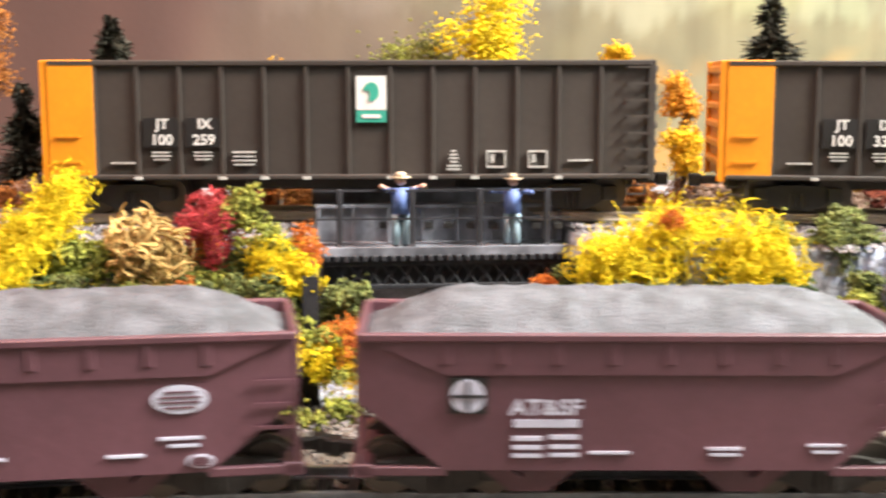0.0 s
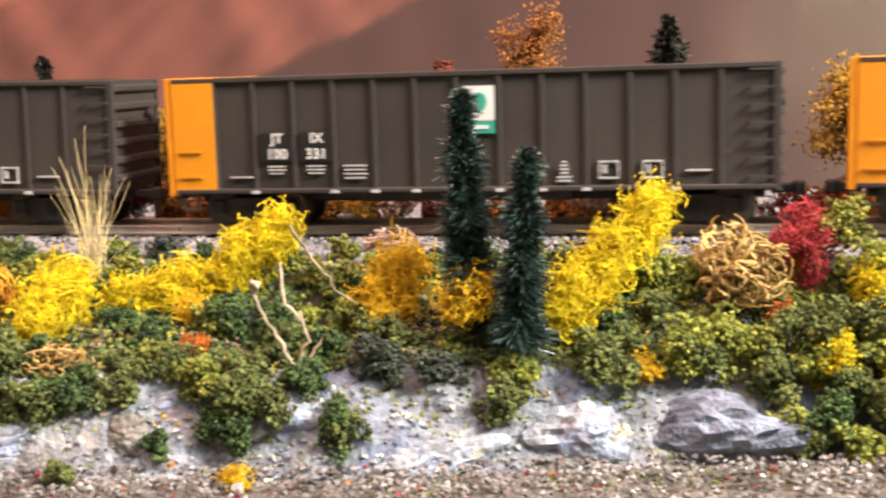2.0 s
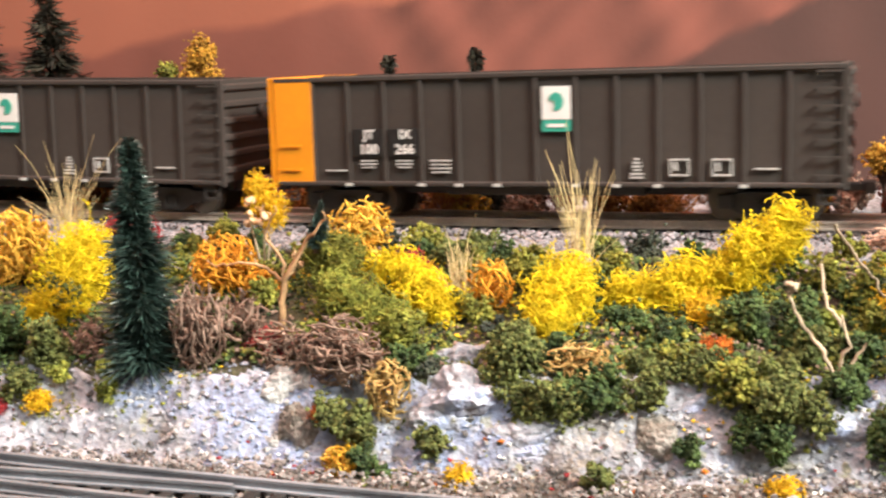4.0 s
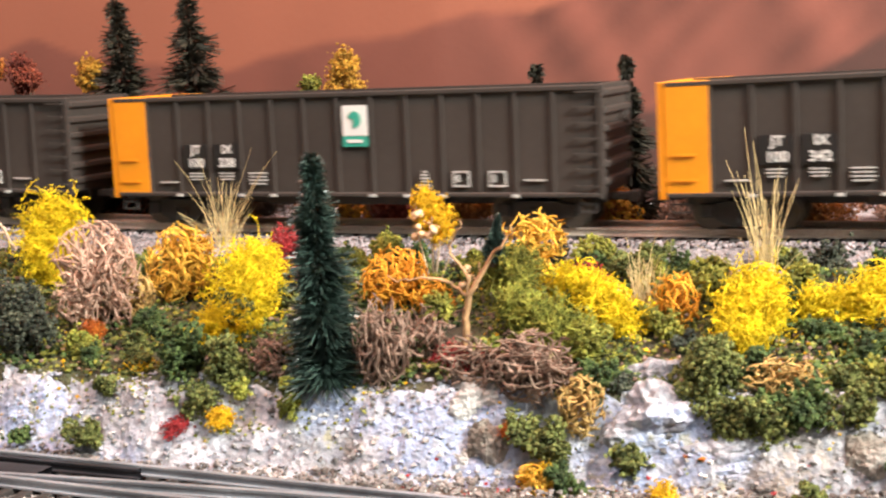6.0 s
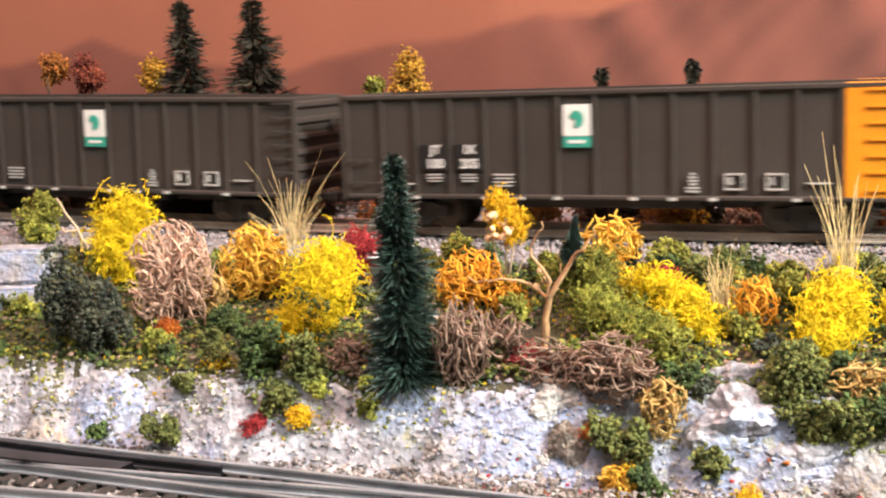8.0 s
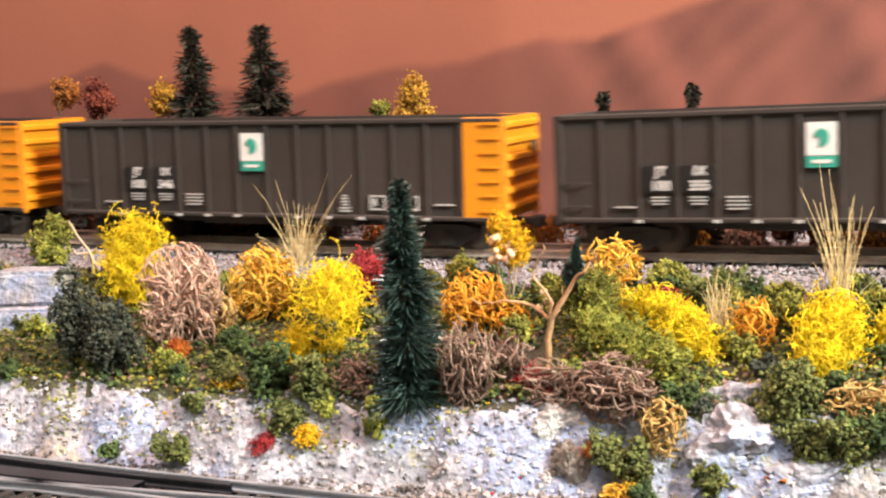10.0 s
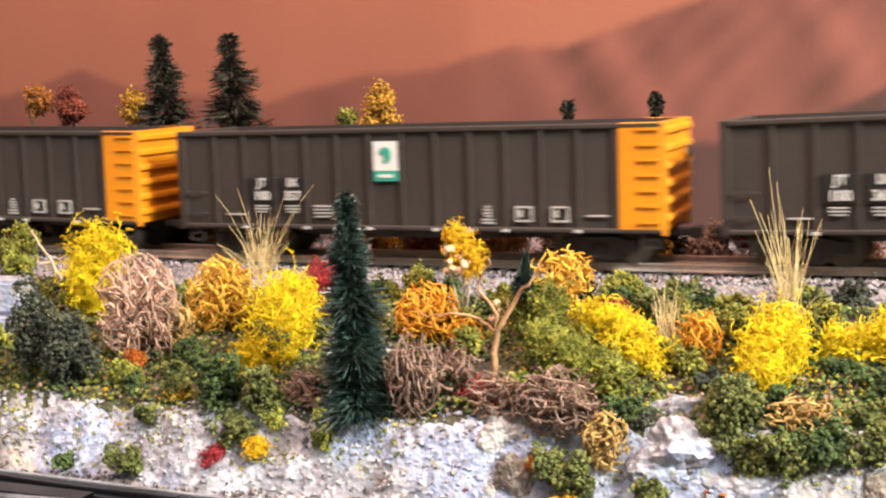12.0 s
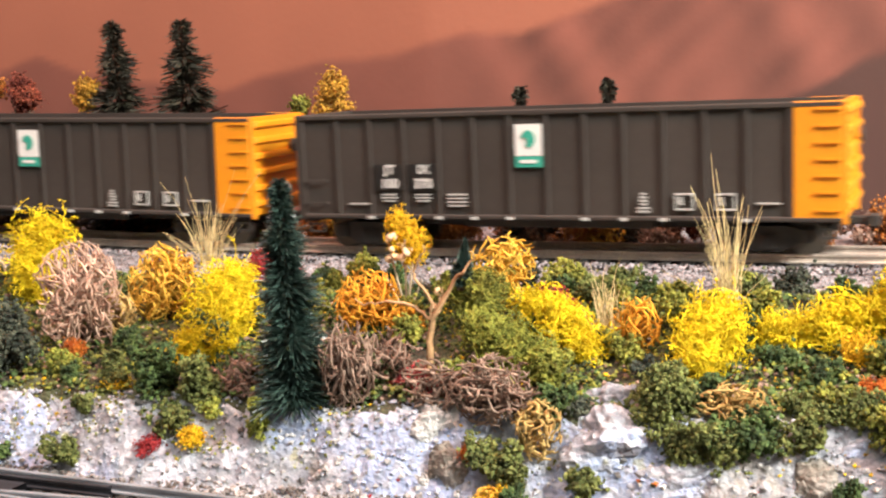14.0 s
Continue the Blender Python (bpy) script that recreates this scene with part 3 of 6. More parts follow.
    for words, low, x in (("JT", "100", 0.0306), ("IX", number, 0.0422)):
        b = panel(root, "number_board", -h + x - 0.0046, -h + x + 0.0046, z0 + GH * 0.265, z0 + GH * 0.515, "label_black", face)
        part("lettering", text_mesh(words, 0.0038, M["white"], 1.08), None, b, at=(-h + x + 0.0006, face - 0.0003, z0 + GH * 0.460))
        part("lettering", text_mesh(low, 0.0041, M["white"], 1.0), None, b, at=(-h + x + 0.0004, face - 0.0003, z0 + GH * 0.325))
        for k, w in ((0.215, 0.0024), (0.185, 0.0026), (0.155, 0.0020)):
            panel(b, "small_lettering", -h + x - w, -h + x + w, z0 + GH * k, z0 + GH * k + 0.0004, "car_line", face)
    lx = 0.0890 if orange_left else 0.0773
    e = panel(root, "emblem", -h + lx - 0.0042, -h + lx + 0.0041, z0 + GH * 0.58, z0 + GH * 0.868, "white", face, "white emblem plate with teal leaf shape")
    part("emblem_leaf", cached("leaf", leaf_shape, M["teal"]), None, e, at=(-h + lx, face - 0.0003, z0 + GH * 0.735))
    panel(e, "emblem_band", -h + lx - 0.0042, -h + lx + 0.0041, z0 + GH * 0.475, z0 + GH * 0.575, "teal", face, "teal name band")
    panel(e, "emblem_name", -h + lx - 0.0026, -h + lx + 0.0025, z0 + GH * 0.512, z0 + GH * 0.542, "white", face - 0.0002)
    for x in (0.1236, 0.1352):
        c, w = -h + x, 0.0027
        q = panel(root, "data_square", c - w, c + w, z0 + GH * 0.218, z0 + GH * 0.232, "car_line", face)
        panel(q, "data_edge", c - w, c + w, z0 + GH * 0.085, z0 + GH * 0.099, "car_line", face)
        panel(q, "data_edge", c - w, c - w + 0.0004, z0 + GH * 0.099, z0 + GH * 0.218, "car_line", face)
        panel(q, "data_edge", c + w - 0.0004, c + w, z0 + GH * 0.099, z0 + GH * 0.218, "car_line", face)
        panel(q, "data_mark", c - 0.0016, c - 0.0006, z0 + GH * 0.13, z0 + GH * 0.20, "car_line", face)
    d = part("capacity_mark", cached("capacity", lambda: boxes(*[(-w, w, -0.0003, 0.0003, z, z + 0.0005) for w, z in ((0.0006, 0.0058), (0.0011, 0.0048), (0.0013, 0.0038), (0.0010, 0.0028), (0.0019, 0.0017), (0.0019, 0.0007))]), M["car_line"]), None, root, at=(-h + 0.1118, face, z0 + 0.0014))
    for x, w, k in ((0.0200, 0.0033, 0.125), (0.1470, 0.0034, 0.14), (0.0536, 0.0032, 0.215), (0.0536, 0.0030, 0.18), (0.0536, 0.0033, 0.145), (0.0536, 0.0028, 0.11)):
        panel(root, "small_lettering", -h + x - w, -h + x + w, z0 + GH * k, z0 + GH * k + 0.00042, "car_line", face)
    return root


M["car_line"] = material("letter_grey", (0.42, 0.42, 0.40), 0.6, vary=0.25, bump=0, fine=2500, coarse=900)


def leaf_shape():
    pts = [(0.0022 * math.cos(a) * (1 - 0.35 * (math.sin(a) < -0.2 and math.cos(a) < 0.2)), 0.0026 * math.sin(a)) for a in np.linspace(-2.2, 3.0, 18)]
    pts += [(-0.0006, 0.0002), (-0.0004, -0.0014)]
    return prism(pts, -0.00005, 0.0004)


def coal_flat():
    bm = bmesh.new()
    bmesh.ops.create_grid(bm, x_segments=60, y_segments=14, size=1.0, matrix=Matrix.Diagonal((GL / 2 - 0.0015, GW - 0.0016, 1, 1)))
    for v in bm.verts:
        v.co.z = SILL + GH - 0.004 + 0.0016 * noise.noise(v.co * 160) + 0.001 * noise.noise(v.co * 420)
    return bm


NUMBERS = ("259", "331", "266", "338", "342", "205", "346", "355", "357", "367", "370")
GONDOLAS = [gondola(n, i < 5) for i, n in enumerate(NUMBERS)]


# ---- brown hoppers of the near train ----
HL, HW, HTOP, HLOW = 0.1060, 0.0175, 0.0335, 0.0074   # body length, half width, top and side bottom above the rail
HPITCH = 0.1200


def heap():
    bm = bmesh.new()
    bmesh.ops.create_grid(bm, x_segments=80, y_segments=26, size=1.0, matrix=Matrix.Diagonal((HL / 2 - 0.001, HW - 0.001, 1, 1)))
    for v in bm.verts:
        u, w = abs(v.co.x) / (HL / 2), abs(v.co.y) / HW
        rise = 0.0085 * (1 - max(0, (u - 0.62) / 0.38) ** 1.6) * (1 - w ** 2.6)
        v.co.z = HTOP - 0.0025 + rise + 0.0007 * noise.noise(v.co * 260) + 0.0005 * noise.noise(v.co * 700)
    return bm


def hopper(kind):
    """Two-bay hopper with a heaped load; the origin is on the rail head under its middle."""
    root = tagged(new("coal_hopper"), "brown offset-side hopper car heaped with grey coal", "railway car", "hoppers of the near train")
    h = HL / 2

    def side_make():
        # side sheet with cut-away ends and two bays below
        bm = prism([(-h, HTOP), (h, HTOP), (h, HTOP - 0.013), (h - 0.0155, HLOW + 0.0005), (h - 0.0155, HLOW), (-h + 0.0155, HLOW), (-h + 0.0155, HLOW + 0.0005), (-h, HTOP - 0.013)], -HW, -HW + 0.0012)
        return bm
    side = cached("hopper_side", side_make, M["brown"])
    band = cached("hopper_band", lambda: prism([(-h + 0.001, HTOP - 0.0008), (h - 0.001, HTOP - 0.0008), (h - 0.016, HTOP - 0.0075), (-h + 0.016, HTOP - 0.0075)], -HW - 0.0006, -HW + 0.0004), M["brown"])
    rim = cached("hopper_rim", lambda: boxes((-h, h, -HW - 0.0012, -HW + 0.0006, HTOP - 0.0012, HTOP + 0.0004), bevel=0.0003), M["brown"])
    stake = cached("stake", lambda: boxes((-0.0009, 0.0009, -HW - 0.0009, -HW, HTOP - 0.0056, HTOP - 0.001), bevel=0.0002), M["brown"])
    for turn in (0, 180):
        s = part("side_sheet", side, None, root, at=pose(0, 0, 0, 0, 0, turn))
        part("offset_band", band, None, s)
        part("top_rim", rim, None, s)
        for i in range(8):
            part("stake", stake, None, s, at=(-h + 0.0165 + i * (HL - 0.033) / 7, 0, 0))
    slope = cached("slope_sheet", lambda: slope_make(), M["brown"])
    for turn in (0, 180):
        e = part("end_slope", slope, None, root, "sloping end sheet", at=pose(0, 0, 0, 0, 0, turn))
        part("end_frame", cached("end_frame", lambda: boxes((h - 0.0008, h + 0.0006, -HW, HW, HTOP - 0.0085, HTOP + 0.0003), (h - 0.0006, h + 0.0005, -HW + 0.0004, -HW + 0.0022, HLOW - 0.001, HTOP), (h - 0.0006, h + 0.0005, HW - 0.0022, HW - 0.0004, HLOW - 0.001, HTOP), (h - 0.0165, h + 0.001, -HW, -HW + 0.0016, HLOW - 0.0012, HLOW + 0.0006), (h - 0.0165, h + 0.001, HW - 0.0016, HW, HLOW - 0.0012, HLOW + 0.0006), (h - 0.0025, h + 0.0015, -HW, HW, HLOW - 0.0016, HLOW + 0.0010), (h - 0.0160, h, -0.003, 0.003, HLOW - 0.002, HLOW + 0.001), bevel=0.0002), M["brown"]), None, e)
        part("coupler", coupler_mesh(), None, root, at=pose((h - 0.002) * (1 if turn == 0 else -1), 0, HLOW - 0.0005, 0, 0, turn))
        for f in (0.62, 0.45, 0.28):
            part("grab_iron", cached("hop_rung", lambda: boxes((-0.0035, 0.0035, -HW - 0.0009, -HW - 0.0005, -0.0003, 0.0003)), M["brown"]), None, e, at=(h - 0.0042, 0, HLOW + (HTOP - HLOW) * f + 0.001))
    for x in (-0.0205, 0.0205):
        part("hopper_bay", cached("bay", lambda: prism([(-0.0115, HLOW + 0.001), (0.0115, HLOW + 0.001), (0.0035, 0.0022), (-0.0035, 0.0022)], -HW + 0.003, HW - 0.003), M["brown"]), None, root, at=(x, 0, 0))
    part("coal_load", cached("heap", heap, M["coal"], True), None, root, "heaped grey coal load")
    for x in (-0.0375, 0.0375):
        truck(root, x)
    f = -HW - 0.0003
    bar = lambda x0, x1, z0, z1: part("lettering", boxes((x0, x1, f - 0.0001, f + 0.0004, z0, z0 + 0.65 * (z1 - z0))), M["white_ink"], root)
    span = HTOP - HLOW
    zz = lambda k: HLOW + span * k
    if kind == "nyc":
        part("lettering", text_mesh("NYC", 0.0048, M["white_ink"], 1.45), None, root, at=(-h + 0.0330, f - 0.0003, zz(0.545)))
        bar(-h + 0.0025 + 0.0205, -h + 0.0025 + 0.0405, zz(0.625), zz(0.640))
        bar(-h + 0.0025 + 0.0210, -h + 0.0025 + 0.0405, zz(0.340), zz(0.350))
        for x0, x1, k in ((0.0208, 0.0300, 0.375), (0.0312, 0.0405, 0.375)):
            bar(-h + 0.0025 + x0, -h + 0.0025 + x1, zz(k), zz(k + 0.075))
        for x0, x1, k in ((0.021, 0.029, 0.275), (0.031, 0.040, 0.285), (0.021, 0.0297, 0.205), (0.032, 0.040, 0.22), (0.021, 0.029, 0.135), (0.0325, 0.0505, 0.15), (0.0685, 0.0752, 0.135), (0.078, 0.086, 0.25), (0.0798, 0.0855, 0.195), (0.011, 0.0135, 0.105), (0.0095, 0.0140, 0.07)):
            bar(-h + 0.0025 + x0, -h + 0.0025 + x1, zz(k), zz(k + 0.032))
        oval(root, -h + 0.0845, zz(0.545), 0.0052, 0.0027, f)
        oval(root, -h + 0.0880, zz(0.085), 0.0026, 0.0013, f)
    else:
        part("lettering", text_mesh("AT&SF", 0.0042, M["white_ink"], 1.15), None, root, at=(-h + 0.0352, f - 0.0003, zz(0.47)))
        for x0, x1, k, w in ((0.0292, 0.0415, 0.325, 0.085), (0.029, 0.0346, 0.225, 0.05), (0.036, 0.0415, 0.235, 0.05), (0.029, 0.0346, 0.16, 0.045), (0.036, 0.0415, 0.165, 0.045), (0.029, 0.0346, 0.10, 0.04), (0.036, 0.0415, 0.105, 0.04), (0.0435, 0.0512, 0.125, 0.03), (0.066, 0.0725, 0.155, 0.03), (0.0665, 0.072, 0.11, 0.03), (0.085, 0.0915, 0.18, 0.03), (0.086, 0.091, 0.13, 0.03)):
            bar(-h + x0, -h + x1, zz(k), zz(k + w))
        plate = part("emblem_plate", boxes((-h + 0.0169, -h + 0.0241, f - 0.0001, f + 0.0004, zz(0.425), zz(0.69))), M["label_black"], root, "dark square emblem plate")
        disc = part("emblem_disc", cached("disc", lambda: rod(bmesh.new(), (0, 0, 0), (0, -0.0004, 0), 0.0032, sides=28), M["white_ink"]), None, plate, at=(-h + 0.0205, f, zz(0.557)))
        part("emblem_cross", boxes((-0.0030, 0.0030, -0.0007, -0.0003, -0.0003, 0.0003), (-0.0003, 0.0003, -0.0007, -0.0003, -0.0030, 0.0030)), M["girder_dark"], disc)
    return root


M["white_ink"] = material("letter_pale", (0.48, 0.48, 0.58), 0.6, vary=0.10, bump=0)


def oval(root, x, z, rx, rz, f):
    o = part("emblem", prism([(rx * math.cos(a), rz * math.sin(a)) for a in np.linspace(0, 2 * math.pi, 29)[:-1]], -0.0001, 0.0004), M["white_ink"], root, "white oval emblem", at=(x, f, z))
    part("emblem_bars", boxes(*[(-rx * w, rx * w, -0.0003, 0.0001, k * rz - 0.00016, k * rz + 0.00016) for w, k in ((0.55, 0.55), (0.75, 0.18), (0.75, -0.18), (0.55, -0.55))]), M["brown"], o)


def slope_make():
    h = HL / 2
    bm = bmesh.new()
    a = [(h - 0.0005, -HW + 0.001, HTOP - 0.006), (h - 0.0005, HW - 0.001, HTOP - 0.006), (h - 0.0300, HW - 0.001, HLOW - 0.002), (h - 0.0300, -HW + 0.001, HLOW - 0.002)]
    v = [bm.verts.new(p) for p in a] + [bm.verts.new((x - 0.0012, y, z)) for x, y, z in a]
    for q in ((0, 1, 2, 3), (7, 6, 5, 4), (0, 4, 5, 1), (1, 5, 6, 2), (2, 6, 7, 3), (3, 7, 4, 0)):
        bm.faces.new([v[i] for i in q])
    bmesh.ops.recalc_face_normals(bm, faces=bm.faces)
    return bm


HOPPERS = [hopper("nyc"), hopper("atsf"), hopper("atsf")]


# ---- bridge over the cut ----
BX0, BX1, BY = 0.3090, 0.3800, -0.004


def bridge():
    root = tagged(new("girder_bridge"), "dark grey plate girder bridge with walkway and railing", "bridge")
    web_plate = part("near_girder", boxes((BX0, BX1, BY + 0.0085, BY + 0.0097, 0.0389, 0.0486), bevel=0.0002), M["girder"], root, "weathered grey plate girder")
    part("top_flange", boxes((BX0, BX1, BY + 0.0070, BY + 0.0110, 0.0485, 0.0496), bevel=0.0002), M["girder"], web_plate)
    part("bottom_flange", boxes((BX0, BX1, BY + 0.0070, BY + 0.0110, 0.0383, 0.0390), bevel=0.0002), M["girder"], web_plate)
    for i in range(8):
        x = BX0 + 0.001 + i * (BX1 - BX0 - 0.002) / 7
        part("stiffener", cached("stiffener", lambda: boxes((-0.0004, 0.0004, BY + 0.0068, BY + 0.0090, 0.0388, 0.0488)), M["girder"]), None, root, at=(x, 0, 0))
    part("far_girder", boxes((BX0, BX1, BY + 0.046, BY + 0.0475, 0.0385, 0.0512)), M["girder"], root)
    part("walkway", boxes((BX0 + 0.001, BX1, BY - 0.002, BY + 0.048, 0.0366, 0.0382), (BX0 + 0.002, BX1, BY - 0.0026, BY - 0.0018, 0.0362, 0.0388), bevel=0.0002), M["girder"], root, "scuffed grey walkway deck")
    for i in range(26):
        x = BX0 + 0.003 + i * (BX1 - BX0 - 0.006) / 25
        part("deck_end", cached("deck_end", lambda: boxes((-0.0008, 0.0008, BY - 0.0032, BY + 0.004, 0.0348, 0.0364), bevel=0.0002), M["girder_dark"]), None, root, at=(x, 0, 0))
    truss = part("lower_truss", boxes((BX0 + 0.002, BX1, BY - 0.001, BY + 0.001, 0.0332, 0.0345), bevel=0.0002), M["girder_dark"], root, "black lower lattice truss")
    part("bottom_chord", boxes((BX0 + 0.008, BX1 - 0.004, BY - 0.001, BY + 0.001, 0.0268, 0.0280), bevel=0.0002), M["girder_dark"], truss)
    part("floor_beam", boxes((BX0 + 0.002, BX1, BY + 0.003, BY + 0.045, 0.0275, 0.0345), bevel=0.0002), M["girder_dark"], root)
    web = bmesh.new()
    rod(web, (-0.0021, BY, 0.0272), (0.0021, BY, 0.0338), 0.0005, sides=4)
    rod(web, (0.0021, BY, 0.0272), (-0.0021, BY, 0.0338), 0.0005, sides=4)
    lattice = finish("lattice", web, M["girder_dark"])
    for i in range(14):
        part("lattice", lattice, None, truss, at=(BX0 + 0.007 + i * 0.0045, 0, 0))
    rail = part("railing", boxes((BX0 - 0.001, BX1 + 0.003, BY - 0.0017, BY - 0.0011, 0.0540, 0.0546), (BX0, BX1, BY - 0.0017, BY - 0.0011, 0.0462, 0.0467)), M["girder_dark"], root, "thin black railing")
    for x in (BX0 + 0.0065, BX0 + 0.0265, BX0 + 0.0455, BX0 + 0.0645):
        part("post", cached("post", lambda: boxes((-0.0008, 0.0008, BY - 0.0020, BY - 0.0008, 0.0380, 0.0548), (-0.0011, 0.0011, BY - 0.0022, BY - 0.0006, 0.0380, 0.0394), bevel=0.0002), M["girder_dark"]), None, rail, at=(x, 0, 0))
    return root


bridge()


def portal():
    """Stone tunnel mouth in the cut under the bridge."""
    y0, y1, cx, r = 0.0065, 0.014, 0.3465, 0.0125
    xs = [(BX0 - 0.004, -0.002), (BX0 - 0.004, 0.0345), (BX1 + 0.004, 0.0345), (BX1 + 0.004, -0.002), (cx + r, -0.002), (cx + r, 0.0135)]
    xs += [(cx + r * math.cos(a), 0.0135 + r * math.sin(a)) for a in np.linspace(0, math.pi, 17)[1:-1]]
    xs += [(cx - r, 0.0135), (cx - r, -0.002)]
    root = tagged(new("tunnel_portal", finish("tunnel_portal", prism(xs, y0, y1), M["masonry"])), "grey stone tunnel portal below the bridge", "tunnel", kind="structure")
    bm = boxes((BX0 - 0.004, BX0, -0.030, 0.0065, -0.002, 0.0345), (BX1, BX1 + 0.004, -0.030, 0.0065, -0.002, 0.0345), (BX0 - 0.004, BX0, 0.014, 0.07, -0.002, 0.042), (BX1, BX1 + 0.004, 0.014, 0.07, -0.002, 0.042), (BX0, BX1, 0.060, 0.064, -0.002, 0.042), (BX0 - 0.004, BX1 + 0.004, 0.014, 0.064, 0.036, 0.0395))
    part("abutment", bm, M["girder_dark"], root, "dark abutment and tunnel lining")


portal()


def painted(name, bands):
    """Paint in bands from the feet up."""
    m = material(name, (0.3, 0.3, 0.3), 0.6, vary=0.1, bump=0.1)
    n, l = m.node_tree.nodes, m.node_tree.links
    sep, r, ramp = n.new("ShaderNodeSeparateXYZ"), n.new("ShaderNodeMapRange"), n.new("ShaderNodeValToRGB")
    l.new(n["Texture Coordinate"].outputs["Object"], sep.inputs[0])
    r.inputs["From Max"].default_value = 0.0212
    l.new(sep.outputs["Z"], r.inputs["Value"])
    l.new(r.outputs["Result"], ramp.inputs["Fac"])
    ramp.color_ramp.interpolation = "CONSTANT"
    for i, (at, colour) in enumerate(bands):
        e = ramp.color_ramp.elements[i] if i < 2 else ramp.color_ramp.elements.new(at)
        e.position, e.color = at, (*colour, 1)
    l.new(ramp.outputs["Color"], n["Principled BSDF"].inputs["Base Color"])
    return m


M["shirt"] = painted("figure_paint", ((0.0, (0.05, 0.045, 0.04)), (0.04, (0.26, 0.36, 0.42)), (0.44, (0.10, 0.16, 0.38)), (0.79, (0.55, 0.33, 0.25)), (0.885, (0.50, 0.42, 0.30))))


def figure(name, label, x, y, z, high, arm, mat, turn=0):
    """Painted miniature figure in one plain mesh."""
    s = high / 1.75
    bm = bmesh.new()
    for sx in (-0.11, 0.11):
        rod(bm, (sx, 0, 0), (sx * 0.9, 0, 0.82), 0.085, 0.11, 8)
    rod(bm, (0, 0, 0.80), (0, 0.02, 1.42), 0.19, 0.23, 10)
    bmesh.ops.create_icosphere(bm, subdivisions=2, radius=0.13, matrix=Matrix.Translation((0, 0, 1.60)))
    rod(bm, (0, 0, 1.66), (0, 0, 1.69), 0.24, sides=14)
    rod(bm, (0, 0, 1.69), (0, 0, 1.80), 0.14, 0.11, 12)
    for sx in (-1, 1):
        rod(bm, (sx * 0.22, 0, 1.36), (sx * 0.40, -0.05, 1.36 + arm * 0.2), 0.075, 0.065, 8)
        rod(bm, (sx * 0.40, -0.05, 1.36 + arm * 0.2), (sx * 0.52, -0.22, 1.36 + arm * 0.55), 0.065, 0.05, 8)
    bmesh.ops.scale(bm, vec=(s, s, s), verts=bm.verts)
    ob = new(name, finish(name, bm, M[mat], True))
    ob.matrix_basis = pose(x, y, z, 0, 0, turn)
    return tagged(ob, label, "miniature figure")


figure("miniature_figure", "painted miniature figure with hat and raised arms on the walkway", 0.3325, -0.0036, 0.0382, 0.0205, 0.25, "shirt", 8)
figure("miniature_figure", "painted miniature figure in blue with hat on the walkway", 0.3640, -0.0036, 0.0382, 0.0200, 0.0, "shirt", -20)
figure("miniature_figure", "white unpainted crouching miniature figure beside the track", 0.3480, -0.055, -0.001, 0.0150, -0.6, "chalk", 40)


# ---- loose stone ----
WORDS_TURF = {"green": "mid green", "olive": "olive", "dark": "dark green", "brown": "dull brown", "gold": "golden", "lime": "yellow-green"}

def pebbles(name, label, mat, xs, band, level, n, size, seed_no, skip=None):
    rng = np.random.default_rng(seed_no)
    x = rng.uniform(*xs, n)
    p = []
    for a in x:
        lo, hi = band(a)
        y = rng.uniform(lo, max(hi, lo + 0.001))
        if skip and skip(a, y):
            continue
        p.append((a, y, level(a, y)))
    v, f = crumbs(np.array(p), size, rng, 0.8)
    return tagged(new(name, raw(name, v, f, mat)), label, "gravel", kind="stuff")


def rear_bed(x, y):
    d = abs(y - track_y(x))
    return RAIL_Z + rise(x) - 0.0033 - max(0, d - 0.016) * 0.16 + (0.0006 if d > 0.0155 else -0.0004)


pebbles("ballast", "pale grey lilac ballast along the rear track", M["ballast"], (-0.36, 0.60), lambda x: (track_y(x) - 0.040, track_y(x) + 0.022), rear_bed, 40000, 0.00056, 3, in_cut)
pebbles("front_ballast", "mixed brown and grey gravel along the near track", M["gravel"], (-0.28, 0.56), lambda x: (front_y(x) - 0.04, max(foot_y(x) + 0.003, front_y(x) + 0.02)), lambda x, y: FRONT_Z - (0.0033 if abs(y - front_y(x)) > 0.016 else 0.0037), 20000, 0.0008, 4)


def scree(x, y):
    return (lie(x, y) if not in_cut(x, y) else -0.001) + 0.0003


M["chip"] = material("rock_chip", (0.24, 0.22, 0.21), 0.85, vary=0.4, island=0.6, bump=0.2, other=(0.46, 0.44, 0.42))
pebbles("rock_chips", "pale broken rock chips at the foot of the face", M["chip"], (-0.20, 0.42), lambda x: (foot_y(x) - 0.010, foot_y(x) + 0.010), scree, 2400, 0.0008, 6)
pebbles("rock_crust", "rough flaking crust on the plaster rock", ROCK, (-0.20, 0.31), lambda x: (foot_y(x), foot_y(x) + 0.013), scree, 1700, 0.0007, 8)

